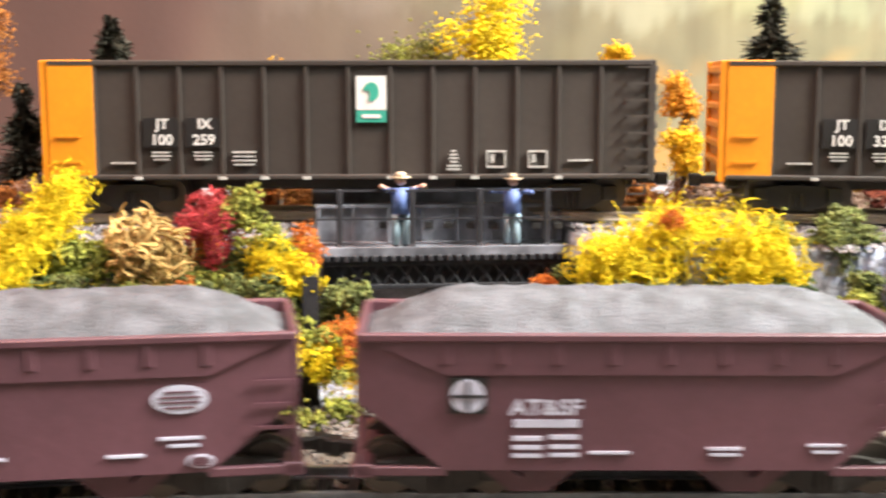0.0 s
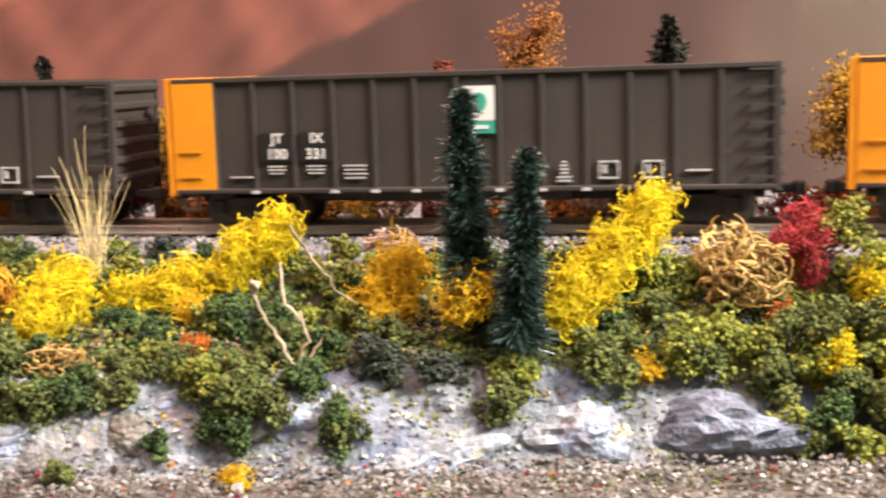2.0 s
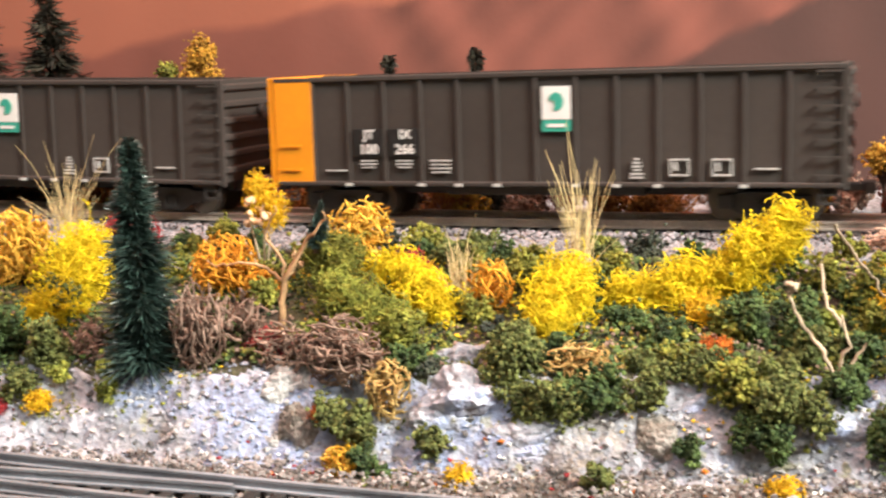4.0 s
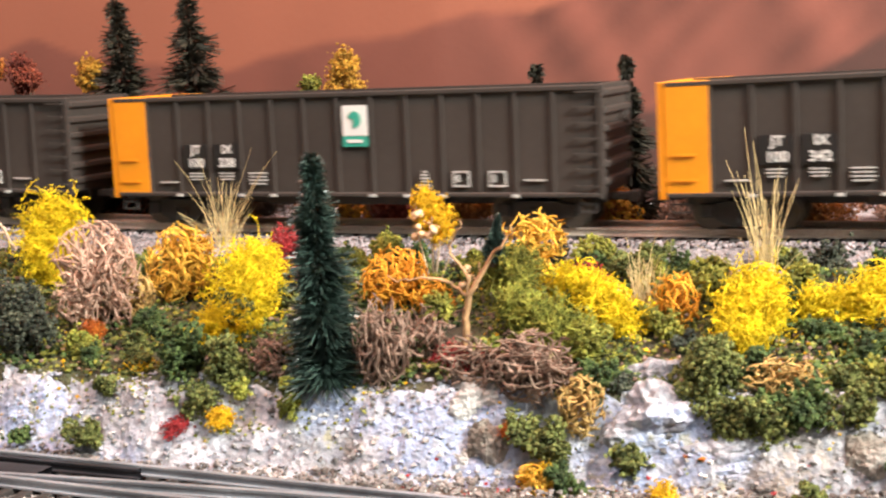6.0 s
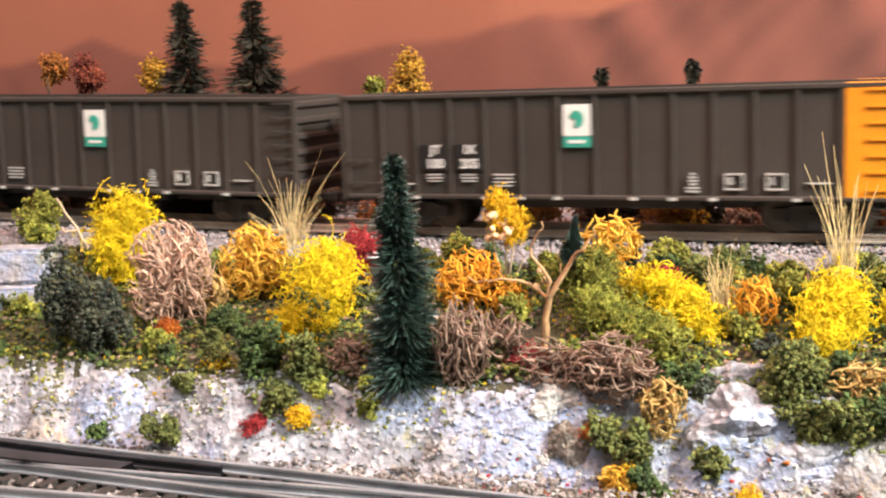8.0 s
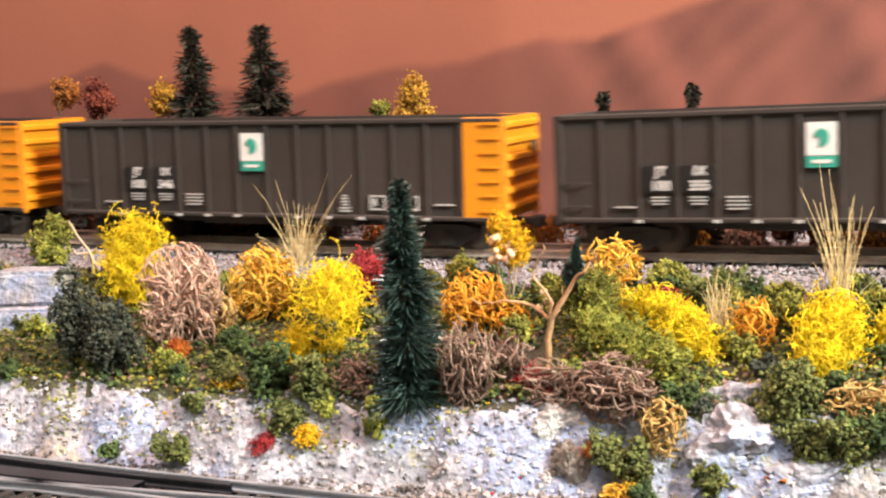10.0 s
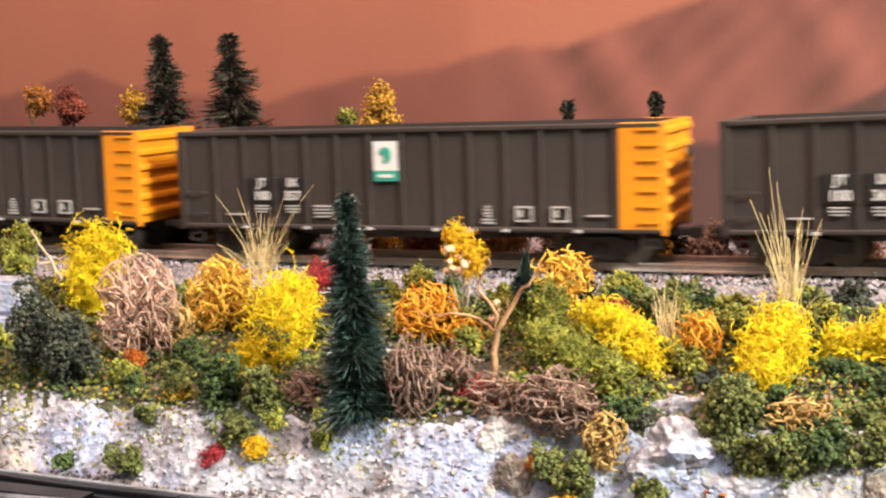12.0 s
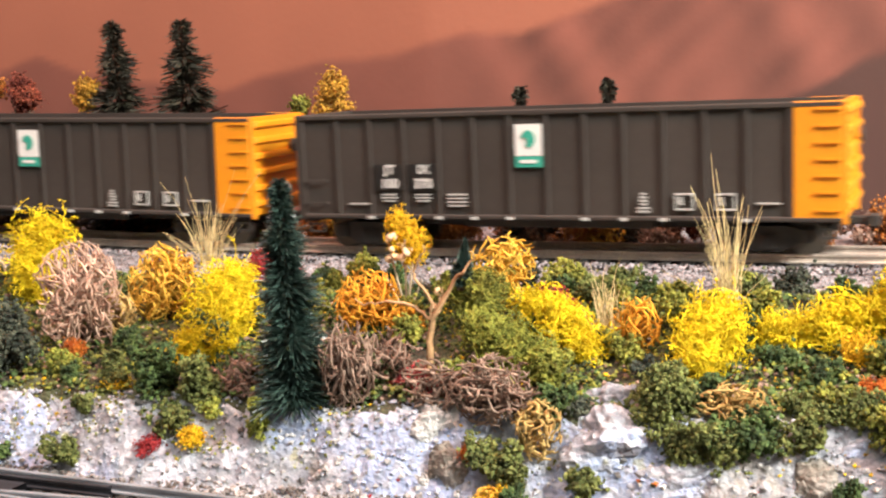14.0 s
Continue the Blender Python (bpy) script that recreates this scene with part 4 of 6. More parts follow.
for k, (colour, n, size, cut) in enumerate((("green", 11000, 0.0008, 0.0), ("olive", 11000, 0.0008, 0.1), ("dark", 12000, 0.0009, -0.1), ("brown", 7000, 0.0007, 0.0), ("gold", 1600, 0.0005, 0.0), ("lime", 3500, 0.0007, 0.1))):
    pebbles("ground_turf", WORDS_TURF[colour] + " loose turf covering the slope", LEAF[colour], (-0.34, 0.56), lambda x: (foot_y(x) + 0.0115, track_y(x) - 0.039), lambda x, y: lie(x, y) + 0.0010 + 0.0022 * abs(noise.noise((x * 160, y * 160, k))), n, size, 20 + k, lambda x, y: in_cut(x, y) or noise.noise((x * 45, y * 45, 3.0 * k)) < cut - 0.1)


for k, (colour, n, size) in enumerate((("lime", 2600, 0.0005), ("olive", 2600, 0.0006), ("gold", 500, 0.0005))):
    pebbles("rock_moss", WORDS_TURF[colour] + " moss dust on the brow of the rock", LEAF[colour], (-0.20, 0.31), lambda x: (foot_y(x) + 0.004, foot_y(x) + 0.016), scree, n, size, 40 + k, lambda x, y: noise.noise((x * 60, y * 60, 5.0 + k)) < 0.12)
for k, (word, mat, n) in enumerate((("dark red", LEAF["red"], 220), ("white", M["chalk"], 260), ("rust orange", LEAF["rust"], 130), ("mid green", LEAF["green"], 900))):
    pebbles("litter", word + " crumbs of litter along the foot of the rock", mat, (0.02, 0.31), lambda x: (foot_y(x) - 0.020, foot_y(x) + 0.002), scree, n, 0.0007, 50 + k, lambda x, y: noise.noise((x * 50, y * 50, 9.0 + k)) < 0.05)


def boulder(x, y, z, sx, sy, sz, turn, no, mat=None):
    bm = bmesh.new()
    bmesh.ops.create_icosphere(bm, subdivisions=4, radius=1.0)
    for v in bm.verts:
        q = v.co + Vector((no * 3.1, 0, 0))
        d = 1 + 0.35 * noise.noise(q * 1.3) - 0.22 * abs(noise.noise(q * 2.9)) + 0.10 * noise.noise(q * 7) - 0.07 * abs(noise.noise(q * 13)) + 0.05 * noise.noise(q * 27)
        v.co *= d
        v.co.z = round(v.co.z * 5) / 5 * 0.35 + v.co.z * 0.65
        v.co = Vector((v.co.x * sx, v.co.y * sy, v.co.z * sz))
    ob = new("boulder", finish("boulder", bm, mat or ROCK))
    ob.matrix_basis = pose(x, y, z, 6, -8, turn)
    return tagged(ob, "pale grey blue plaster boulder in the rock face", "rock", "boulders")


def tinted(name, colour, other):
    return material(name, colour, 0.75, vary=0.35, fine=900, coarse=90, bump=0.9, depth=0.0012, other=other)


BROWNROCK = tinted("rock_brown", (0.20, 0.165, 0.12), (0.30, 0.27, 0.24))
SLATE = tinted("rock_slate", (0.085, 0.09, 0.115), (0.26, 0.28, 0.36))
WHITEROCK = tinted("rock_white", (0.36, 0.35, 0.33), (0.58, 0.57, 0.55))
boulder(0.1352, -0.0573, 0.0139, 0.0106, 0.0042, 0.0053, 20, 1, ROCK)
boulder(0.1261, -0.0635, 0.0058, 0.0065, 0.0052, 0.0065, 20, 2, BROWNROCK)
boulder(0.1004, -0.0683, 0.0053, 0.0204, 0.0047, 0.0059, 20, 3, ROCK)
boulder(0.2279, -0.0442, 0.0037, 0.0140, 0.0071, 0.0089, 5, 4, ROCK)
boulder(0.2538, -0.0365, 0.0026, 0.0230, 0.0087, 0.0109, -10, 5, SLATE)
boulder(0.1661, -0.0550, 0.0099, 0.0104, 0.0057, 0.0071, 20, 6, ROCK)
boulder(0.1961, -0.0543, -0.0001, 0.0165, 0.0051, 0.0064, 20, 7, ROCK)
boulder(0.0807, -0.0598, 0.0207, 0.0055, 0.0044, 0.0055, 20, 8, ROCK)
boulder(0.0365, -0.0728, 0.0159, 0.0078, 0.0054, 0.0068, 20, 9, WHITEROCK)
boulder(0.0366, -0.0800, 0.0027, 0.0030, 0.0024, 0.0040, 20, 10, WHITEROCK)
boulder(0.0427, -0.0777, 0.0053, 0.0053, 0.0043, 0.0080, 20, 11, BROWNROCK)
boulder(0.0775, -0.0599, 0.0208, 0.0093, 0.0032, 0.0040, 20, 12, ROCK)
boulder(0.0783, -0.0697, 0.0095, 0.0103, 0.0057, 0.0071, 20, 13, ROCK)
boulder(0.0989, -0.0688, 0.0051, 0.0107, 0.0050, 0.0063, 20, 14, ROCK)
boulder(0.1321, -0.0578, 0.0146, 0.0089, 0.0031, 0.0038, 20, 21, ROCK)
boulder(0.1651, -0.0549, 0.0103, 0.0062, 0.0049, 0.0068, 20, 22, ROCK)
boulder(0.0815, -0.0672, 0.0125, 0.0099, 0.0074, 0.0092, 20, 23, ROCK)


# ---- planting ----
COUNT = [0]
WORDS = {"yellow": "bright yellow", "gold": "golden yellow", "orange": "orange", "amber": "amber", "rust": "rust orange", "red": "dark red", "green": "mid green", "lime": "yellow-green", "olive": "olive green", "dark": "dark green", "slate": "grey-green", "pink": "pale pink", "brown": "dull brown", "tan": "tan", "cream": "cream", "maroon": "shade-dimmed maroon", "russet": "shade-dimmed russet", "ochre": "shade-dimmed ochre"}


def seed():
    COUNT[0] += 1
    return np.random.default_rng(COUNT[0])


def ball(rng, n):
    v = rng.normal(size=(n, 3))
    return v / np.linalg.norm(v, axis=1, keepdims=True)


def foam(colour, x, y, z, rx, rz):
    """Clump of foam foliage standing at x, y, z."""
    rng = seed()
    r = np.array((rx, max(0.003, min(rx, rz * 1.1) * 0.8), rz))
    lobes = int(np.clip(10 + 1600 * (rx + rz) * 0.5, 12, 34))
    c = ball(rng, lobes) * rng.uniform(0.15, 0.92, (lobes, 1)) * r
    size = np.clip(0.30 * r.mean(), 0.0011, 0.0036) * rng.uniform(0.55, 1.35, lobes)
    n = int(np.clip(80 + 1.5e7 * rx * rz, 260, 2600))
    k = rng.choice(lobes, n, p=size**2 / (size**2).sum())
    d = ball(rng, n)
    p = c[k] + d * (size[k] * (1 + 0.18 * rng.normal(size=n)))[:, None]
    stray = rng.random(n) < 0.04
    p[stray] += rng.normal(size=(stray.sum(), 3)) * 0.0016
    p += np.array((0, 0, rz * 0.85))
    v, f = crumbs(p, 0.00064, rng)
    ob = new("foam_bush", raw("foam_bush", v, f, LEAF[colour]))
    ob.location = (x, y, z)
    return tagged(ob, WORDS[colour] + " foam foliage clump on the slope", "bush", "bushes on the slope")


def threads(rng, centre, reach, s, k=11, step=0.0013):
    """Wandering fine threads round the centres, s x k x 3."""
    a = centre + ball(rng, s) * (rng.uniform(0.1, 1.0, (s, 1)) ** 0.5) * reach
    way = ball(rng, s)[:, None] + np.cumsum(rng.normal(size=(s, k, 3)) * 0.45, 1)
    way = way / np.linalg.norm(way, axis=2, keepdims=True)
    long = step * rng.uniform(0.5, 1.3, (s, 1, 1))
    line = a[:, None] + (np.cumsum(way, 1) - way.sum(1, keepdims=True) * 0.5) * long
    off = (line - centre[:, None]) / reach[:, None]
    far = np.linalg.norm(off, axis=2, keepdims=True)
    return centre[:, None] + off / np.maximum(1, far) ** 0.45 * reach[:, None]


def leafy_mass(root, colour, line, rng, n, fine):
    v, f = tubes(line, 0.00013)
    part("twig_tangle", raw("twig_tangle", v, f, LEAF[colour]), None, root)
    s, k, _ = line.shape
    p = line[rng.integers(0, s, n), rng.integers(0, k, n)] + rng.normal(size=(n, 3)) * fine
    v, f = crumbs(p, 0.00032, rng)
    part("foliage", raw("foliage", v, f, LEAF[colour]), None, root)
    return root


def flock(colour, x, y, z, rx, rz):
    """Loose shrub of fine flock on thin twigs."""
    rng = seed()
    r = np.array((rx, max(0.003, min(rx, rz) * 0.75), rz)) * 1.1
    lobes = int(rng.integers(5, 9))
    hub = ball(rng, lobes) * rng.uniform(0.25, 0.75, (lobes, 1)) * r + np.array((0, 0, r[2]))
    wide = rng.uniform(0.30, 0.58, lobes)
    s = int(np.clip(3.4e6 * rx * rz, 80, 500))
    k0 = rng.integers(0, lobes, s)
    line = threads(rng, hub[k0], wide[k0][:, None] * r, s)
    root = tagged(new("flock_shrub"), WORDS[colour] + " fine leafed shrub on thin twigs", "shrub", "shrubs on the slope")
    root.location = (x, y, z)
    return leafy_mass(root, colour, line, rng, int(np.clip(1.7e7 * rx * rz, 400, 3200)), 0.0005)


def plume(colour, *knots):
    """Sprawling shrub of fine flock along a spine of x, y, z, half width."""
    rng = seed()
    q = np.array(knots) * np.array((1, 1, 1, 1.12))
    low = q[q[:, 2].argmin(), :3] - np.array((0, 0, q[q[:, 2].argmin(), 3]))
    u = np.linspace(0, 1, len(q))
    area = float((np.linalg.norm(np.diff(q[:, :3], axis=0), axis=1) * (q[1:, 3] + q[:-1, 3])).sum()) + 3.1 * float(q[:, 3].max()) ** 2
    s = int(np.clip(2.3e6 * area, 140, 1600))
    at = rng.uniform(0, 1, s)
    c = np.stack([np.interp(at, u, q[:, k]) for k in range(3)], -1) - low
    w = np.interp(at, u, q[:, 3])
    # the mass breaks up into tufts
    c += 0.20 * w[:, None] * np.stack([np.sin(at * 19 + k * 2.1 + COUNT[0]) for k in range(3)], -1) * np.array((1.0, 0.5, 1.0))
    reach = w[:, None] * np.array((1.0, 0.75, 1.0)) * (0.45 + 0.95 * rng.random((s, 1)) ** 2.2)
    line = threads(rng, c, reach, s)
    root = tagged(new("flock_shrub"), WORDS[colour] + " sprawling shrub of fine flock on threads", "shrub", "shrubs on the slope")
    root.location = low
    return leafy_mass(root, colour, line, rng, int(np.clip(1.4e7 * area, 700, 9000)), 0.0005)


def lichen(colour, x, y, z, rx, rz, thick=0.00032):
    """Tangled lichen bush."""
    rng = seed()
    r = np.array((rx, max(0.003, min(rx, rz) * 0.75), rz))
    s, k = int(np.clip(2.2e6 * rx * rz, 80, 300) * (0.00032 / thick) ** 1.4), 10
    a = ball(rng, s) * rng.uniform(0.25, 0.9, (s, 1))
    step = 0.0016 * (thick / 0.00032) ** 0.5 / r.mean()
    turn = ball(rng, s)[:, None] * 0.8 + np.cumsum(rng.normal(size=(s, k, 3)) * 0.55, 1)
    turn = turn / np.linalg.norm(turn, axis=2, keepdims=True)
    line = a[:, None] + np.cumsum(turn, 1) * step
    far = np.linalg.norm(line, axis=2, keepdims=True)
    line = line / np.maximum(1, far ** 0.7) * r
    line[..., 2] += rz
    girth = thick * np.linspace(1.25, 0.6, k) * rng.uniform(0.7, 1.3, (s, 1))
    root = new("lichen_bush")
    root.location = (x, y, z)
    for name, pick in (("inner_tangle", np.linalg.norm(a, axis=1) < 0.55), ("outer_tangle", np.linalg.norm(a, axis=1) >= 0.55)):
        v, f = tubes(line[pick], girth[pick])
        part(name, raw(name, v, f, LEAF[colour], True), None, root)
    return tagged(root, WORDS[colour] + " tangled lichen bush", "bush", "lichen bushes on the slope")


def conifer(x, y, z, high, wide, lean=0.0, back=False, needles=6500, taper=0.62):
    """Bottle-brush conifer."""
    rng = seed()
    root = tagged(new("pine_tree"), ("dark dull" if back else "glossy dark green") + " bottle-brush model conifer", "tree", "conifers")
    root.matrix_basis = pose(x, y, z, 0, lean, 0)
    part("trunk", rod(bmesh.new(), (0, 0, -0.002), (0, 0, high), 0.0012, 0.0003, 7), M["trunk"], root)
    u = rng.uniform(0.02, 1.0, needles) ** 1.12
    a = rng.uniform(0, 2 * math.pi, needles)
    tier = (0.62 + 0.38 * np.sin(u * high / 0.0042 * 2 + 1.6 * np.sin(a * 2 + 5 * x) + rng.normal(size=needles) * 0.3)) if back else 0.80 + 0.20 * np.sin(u * high / 0.0042 * 2 + rng.normal(size=needles) * 0.5)
    reach = wide * ((1 - u) ** taper * 0.95 + 0.14) * tier * rng.uniform(0.55, 1.18, needles)
    reach *= 1 + 0.22 * np.sin(3 * a + 14 * u) * rng.uniform(0.4, 1, needles)
    base = np.stack([0 * u, 0 * u, u * high], -1)
    d = np.stack([np.cos(a), np.sin(a), rng.uniform(-0.45, 0.30, needles)], -1)
    tip = base + d * reach[:, None]
    side = np.cross(d, (0, 0, 1.0))
    side /= np.linalg.norm(side, axis=1, keepdims=True)
    roll = rng.uniform(-1, 1, (needles, 1))
    side = side * np.sqrt(1 - roll**2) + np.cross(side, d / np.linalg.norm(d, axis=1, keepdims=True)) * roll
    w = 0.00022 if not back else 0.00040
    mid = base + d * reach[:, None] * 0.35
    v = np.stack([mid - side * w, mid + side * w, tip + side * w * 0.6, tip - side * w * 0.6], 1).reshape(-1, 3)
    part("crown", raw("crown", v, np.arange(4 * needles).reshape(-1, 4), M["needle_back" if back else "needle"]), None, root)
    return root


def straw(x, y, z, high, spread, blades=75):
    """Tuft of dry grass."""
    rng = seed()
    k = 6
    u = np.linspace(0, 1, k)[None, :, None]
    foot = np.concatenate([rng.normal(size=(blades, 2)) * 0.0016, np.zeros((blades, 1))], 1)
    tall = high * rng.uniform(0.3, 1.0, blades) ** 1.1
    tall[:4] = high * rng.uniform(1.05, 1.4, 4)
    out = rng.normal(size=(blades, 2)) * spread * 0.5
    out[:6] *= 1.6
    end = np.concatenate([out, tall[:, None]], 1)
    line = foot[:, None] + end[:, None] * u + np.concatenate([out * 0.5, np.zeros((blades, 1))], 1)[:, None] * (u**2 - u) + rng.normal(size=(blades, k, 3)) * 0.00025 * u
    v, f = tubes(line, np.linspace(0.00015, 0.00006, k))
    ob = new("grass_tuft", raw("grass_tuft", v, f, M["straw"]))
    ob.location = (x, y, z)
    return tagged(ob, "tall tuft of dry straw grass", "grass", "straw tufts")


def bare(name, label, mat, *limbs):
    """Leafless twig tree from limbs: start, end, radii."""
    root = tagged(new(name), label, "tree")
    root.location = limbs[0][0]
    rng = seed()
    k = 9
    for a, b, r0, r1 in limbs:
        u = np.linspace(0, 1, k)[:, None]
        bow = np.cumsum(rng.normal(size=(k, 3)), 0) * 0.00022 * np.sin(u * math.pi) * 2
        line = np.array(a) * (1 - u) + np.array(b) * u + bow - np.array(limbs[0][0])
        v, f = tubes(line[None], np.linspace(r0, r1, k))
        part("limb", raw("limb", v, f, M[mat], True), None, root)
    return root


def twiggy(colour, x, y, z, high, wide, full=0.0):
    """Small tree with trunk, limbs and a ragged crown."""
    rng = seed()
    root = tagged(new("autumn_tree"), WORDS[colour] + " ragged model tree behind the rear track", "tree", "trees behind the train")
    root.location = (x, y, z)
    bm = rod(bmesh.new(), (0, 0, 0), (0, 0, high * 0.6), 0.0012, 0.0007, 6)
    for i in range(7):
        a, h = rng.uniform(0, 6.28), high * rng.uniform(0.3, 0.6)
        rod(bm, (0, 0, h), (math.cos(a) * wide * 0.7, math.sin(a) * wide * 0.5, h + high * 0.28), 0.0006, 0.0002, 5)
    part("trunk", bm, M["trunk"], root)
    n, lobes = int(np.clip(2000 * wide / 0.01, 900, 3600)), 13
    tall = max(min(high * 0.34, wide * 1.1), high * full)
    c = ball(rng, lobes) * rng.uniform(0.3, 0.9, (lobes, 1)) * np.array((wide, wide * 0.6, tall)) + np.array((0, 0, high - tall))
    p = c[rng.integers(0, lobes, n)] + rng.normal(size=(n, 3)) * wide * 0.22
    v, f = crumbs(p, 0.0006, rng)
    part("crown", raw("crown", v, f, LEAF[colour]), None, root)
    return root


foam("olive", -0.1727, -0.0228, 0.0448, 0.0074, 0.0108)
foam("slate", -0.1108, -0.0793, 0.0210, 0.0081, 0.0170)
foam("slate", -0.0961, -0.0805, 0.0202, 0.0087, 0.0143)
lichen("pink", -0.0839, -0.0637, 0.0261, 0.0130, 0.0158)
lichen("tan", -0.0750, -0.0569, 0.0284, 0.0041, 0.0066)
lichen("amber", -0.0667, -0.0457, 0.0315, 0.0104, 0.0112)
flock("red", -0.0345, -0.0340, 0.0352, 0.0078, 0.0100)
foam("dark", -0.0417, -0.0820, 0.0184, 0.0081, 0.0100)
foam("green", -0.0271, -0.0823, 0.0175, 0.0072, 0.0080)
lichen("brown", -0.0163, -0.0765, 0.0193, 0.0065, 0.0054)
foam("green", -0.0632, -0.0733, 0.0224, 0.0054, 0.0047)
flock("rust", -0.0806, -0.0712, 0.0238, 0.0020, 0.0034)
flock("gold", -0.0568, -0.0808, 0.0197, 0.0030, 0.0015)
foam("green", -0.0634, -0.0871, 0.0155, 0.0068, 0.0026)
foam("green", -0.0341, -0.0870, 0.0126, 0.0076, 0.0044)
foam("lime", -0.0086, -0.0844, 0.0115, 0.0042, 0.0064)
foam("olive", -0.0127, -0.0174, 0.0383, 0.0075, 0.0063)
lichen("orange", 0.0020, -0.0422, 0.0301, 0.0089, 0.0085)
lichen("orange", 0.0141, -0.0437, 0.0297, 0.0038, 0.0042)
lichen("brown", 0.0135, -0.0748, 0.0184, 0.0063, 0.0105)
lichen("brown", 0.0213, -0.0662, 0.0215, 0.0057, 0.0071)
lichen("brown", 0.0521, -0.0718, 0.0173, 0.0100, 0.0077)
lichen("brown", 0.0359, -0.0708, 0.0190, 0.0075, 0.0055)
lichen("amber", 0.0378, -0.0300, 0.0412, 0.0078, 0.0074, 0.00040)
flock("gold", 0.0349, -0.0289, 0.0334, 0.0100, 0.0058)
foam("olive", 0.0501, -0.0140, 0.0375, 0.0090, 0.0059)
foam("olive", 0.0596, -0.0585, 0.0224, 0.0079, 0.0058)
foam("dark", 0.0368, -0.0406, 0.0295, 0.0056, 0.0052)
flock("red", 0.0518, -0.0328, 0.0316, 0.0082, 0.0056)
lichen("orange", 0.0784, -0.0394, 0.0283, 0.0056, 0.0063)
foam("dark", 0.0673, -0.0683, 0.0178, 0.0086, 0.0046)
foam("olive", 0.0881, -0.0318, 0.0304, 0.0064, 0.0074)
foam("olive", 0.0712, -0.0294, 0.0319, 0.0058, 0.0066)
foam("green", 0.0914, -0.0643, 0.0179, 0.0071, 0.0084)
foam("green", 0.0971, -0.0690, 0.0108, 0.0070, 0.0057)
foam("dark", 0.1094, -0.0666, 0.0115, 0.0074, 0.0069)
foam("dark", 0.1022, -0.0580, 0.0200, 0.0052, 0.0052)
lichen("tan", 0.1082, -0.0620, 0.0177, 0.0081, 0.0044)
foam("green", 0.0522, -0.0793, 0.0054, 0.0049, 0.0066)
foam("green", 0.0586, -0.0792, 0.0035, 0.0052, 0.0065)
foam("dark", 0.0637, -0.0852, -0.0021, 0.0045, 0.0052)
lichen("tan", 0.0646, -0.0739, 0.0114, 0.0046, 0.0056)
lichen("amber", 0.0573, -0.0843, -0.0021, 0.0039, 0.0032)
foam("green", 0.0765, -0.0772, 0.0015, 0.0051, 0.0045)
foam("green", -0.0653, -0.0944, 0.0029, 0.0075, 0.0045)
foam("dark", -0.0867, -0.0953, 0.0033, 0.0034, 0.0019)
flock("red", -0.0383, -0.0906, 0.0075, 0.0022, 0.0018)
flock("gold", -0.0269, -0.0881, 0.0092, 0.0022, 0.0018)
foam("lime", -0.1644, -0.0303, 0.0445, 0.0086, 0.0048)
flock("rust", 0.0496, -0.0771, 0.0100, 0.0027, 0.0013)
foam("lime", -0.0233, -0.0831, 0.0166, 0.0036, 0.0029)
foam("dark", 0.0132, -0.0655, 0.0221, 0.0129, 0.0057)
flock("red", 0.0325, -0.0684, 0.0204, 0.0097, 0.0035)
foam("green", -0.0374, -0.0625, 0.0252, 0.0062, 0.0077)
foam("olive", -0.0134, -0.0733, 0.0208, 0.0037, 0.0058)
foam("olive", -0.0761, -0.0787, 0.0210, 0.0063, 0.0031)
foam("slate", 0.0729, -0.0670, 0.0184, 0.0040, 0.0033)
conifer(-0.0013, -0.0767, 0.0192, 0.0581, 0.0107, -0.4, False, 9500)
conifer(0.0325, -0.0450, 0.0463, 0.0122, 0.0029, 8.1)
flock("rust", 0.1369, -0.0506, 0.0212, 0.0036, 0.0029)
lichen("pink", 0.1743, 0.0007, 0.0391, 0.0058, 0.0036)
foam("green", 0.1322, -0.0571, 0.0181, 0.0096, 0.0051)
foam("green", 0.0946, -0.0640, 0.0178, 0.0066, 0.0072)
foam("green", 0.1033, -0.0684, 0.0101, 0.0071, 0.0058)
foam("dark", 0.1141, -0.0661, 0.0110, 0.0064, 0.0070)
foam("green", 0.1503, -0.0589, 0.0123, 0.0081, 0.0075)
foam("dark", 0.1502, -0.0632, 0.0048, 0.0087, 0.0049)
foam("green", 0.1174, -0.0813, -0.0021, 0.0043, 0.0043)
foam("dark", 0.1340, -0.0672, 0.0023, 0.0044, 0.0038)
flock("gold", 0.1550, -0.0741, -0.0022, 0.0039, 0.0027)
flock("gold", 0.0583, -0.0825, -0.0021, 0.0039, 0.0033)
foam("dark", 0.1748, -0.0603, 0.0027, 0.0036, 0.0091)
foam("dark", 0.1435, -0.0405, 0.0248, 0.0086, 0.0073)
foam("olive", 0.1587, -0.0224, 0.0319, 0.0041, 0.0069)
foam("dark", 0.1254, -0.0477, 0.0231, 0.0066, 0.0046)
foam("olive", 0.1686, -0.0296, 0.0285, 0.0053, 0.0080)
foam("green", 0.1591, -0.0472, 0.0209, 0.0064, 0.0051)
foam("olive", 0.1066, -0.0234, 0.0330, 0.0058, 0.0051)
foam("dark", 0.1682, -0.0458, 0.0210, 0.0070, 0.0051)
flock("gold", 0.0865, -0.0853, -0.0022, 0.0025, 0.0028)
foam("lime", 0.1490, -0.0556, 0.0174, 0.0038, 0.0038)
conifer(0.2025, -0.0390, 0.0387, 0.0462, 0.0070, -1.4, False, 6500, 0.34)
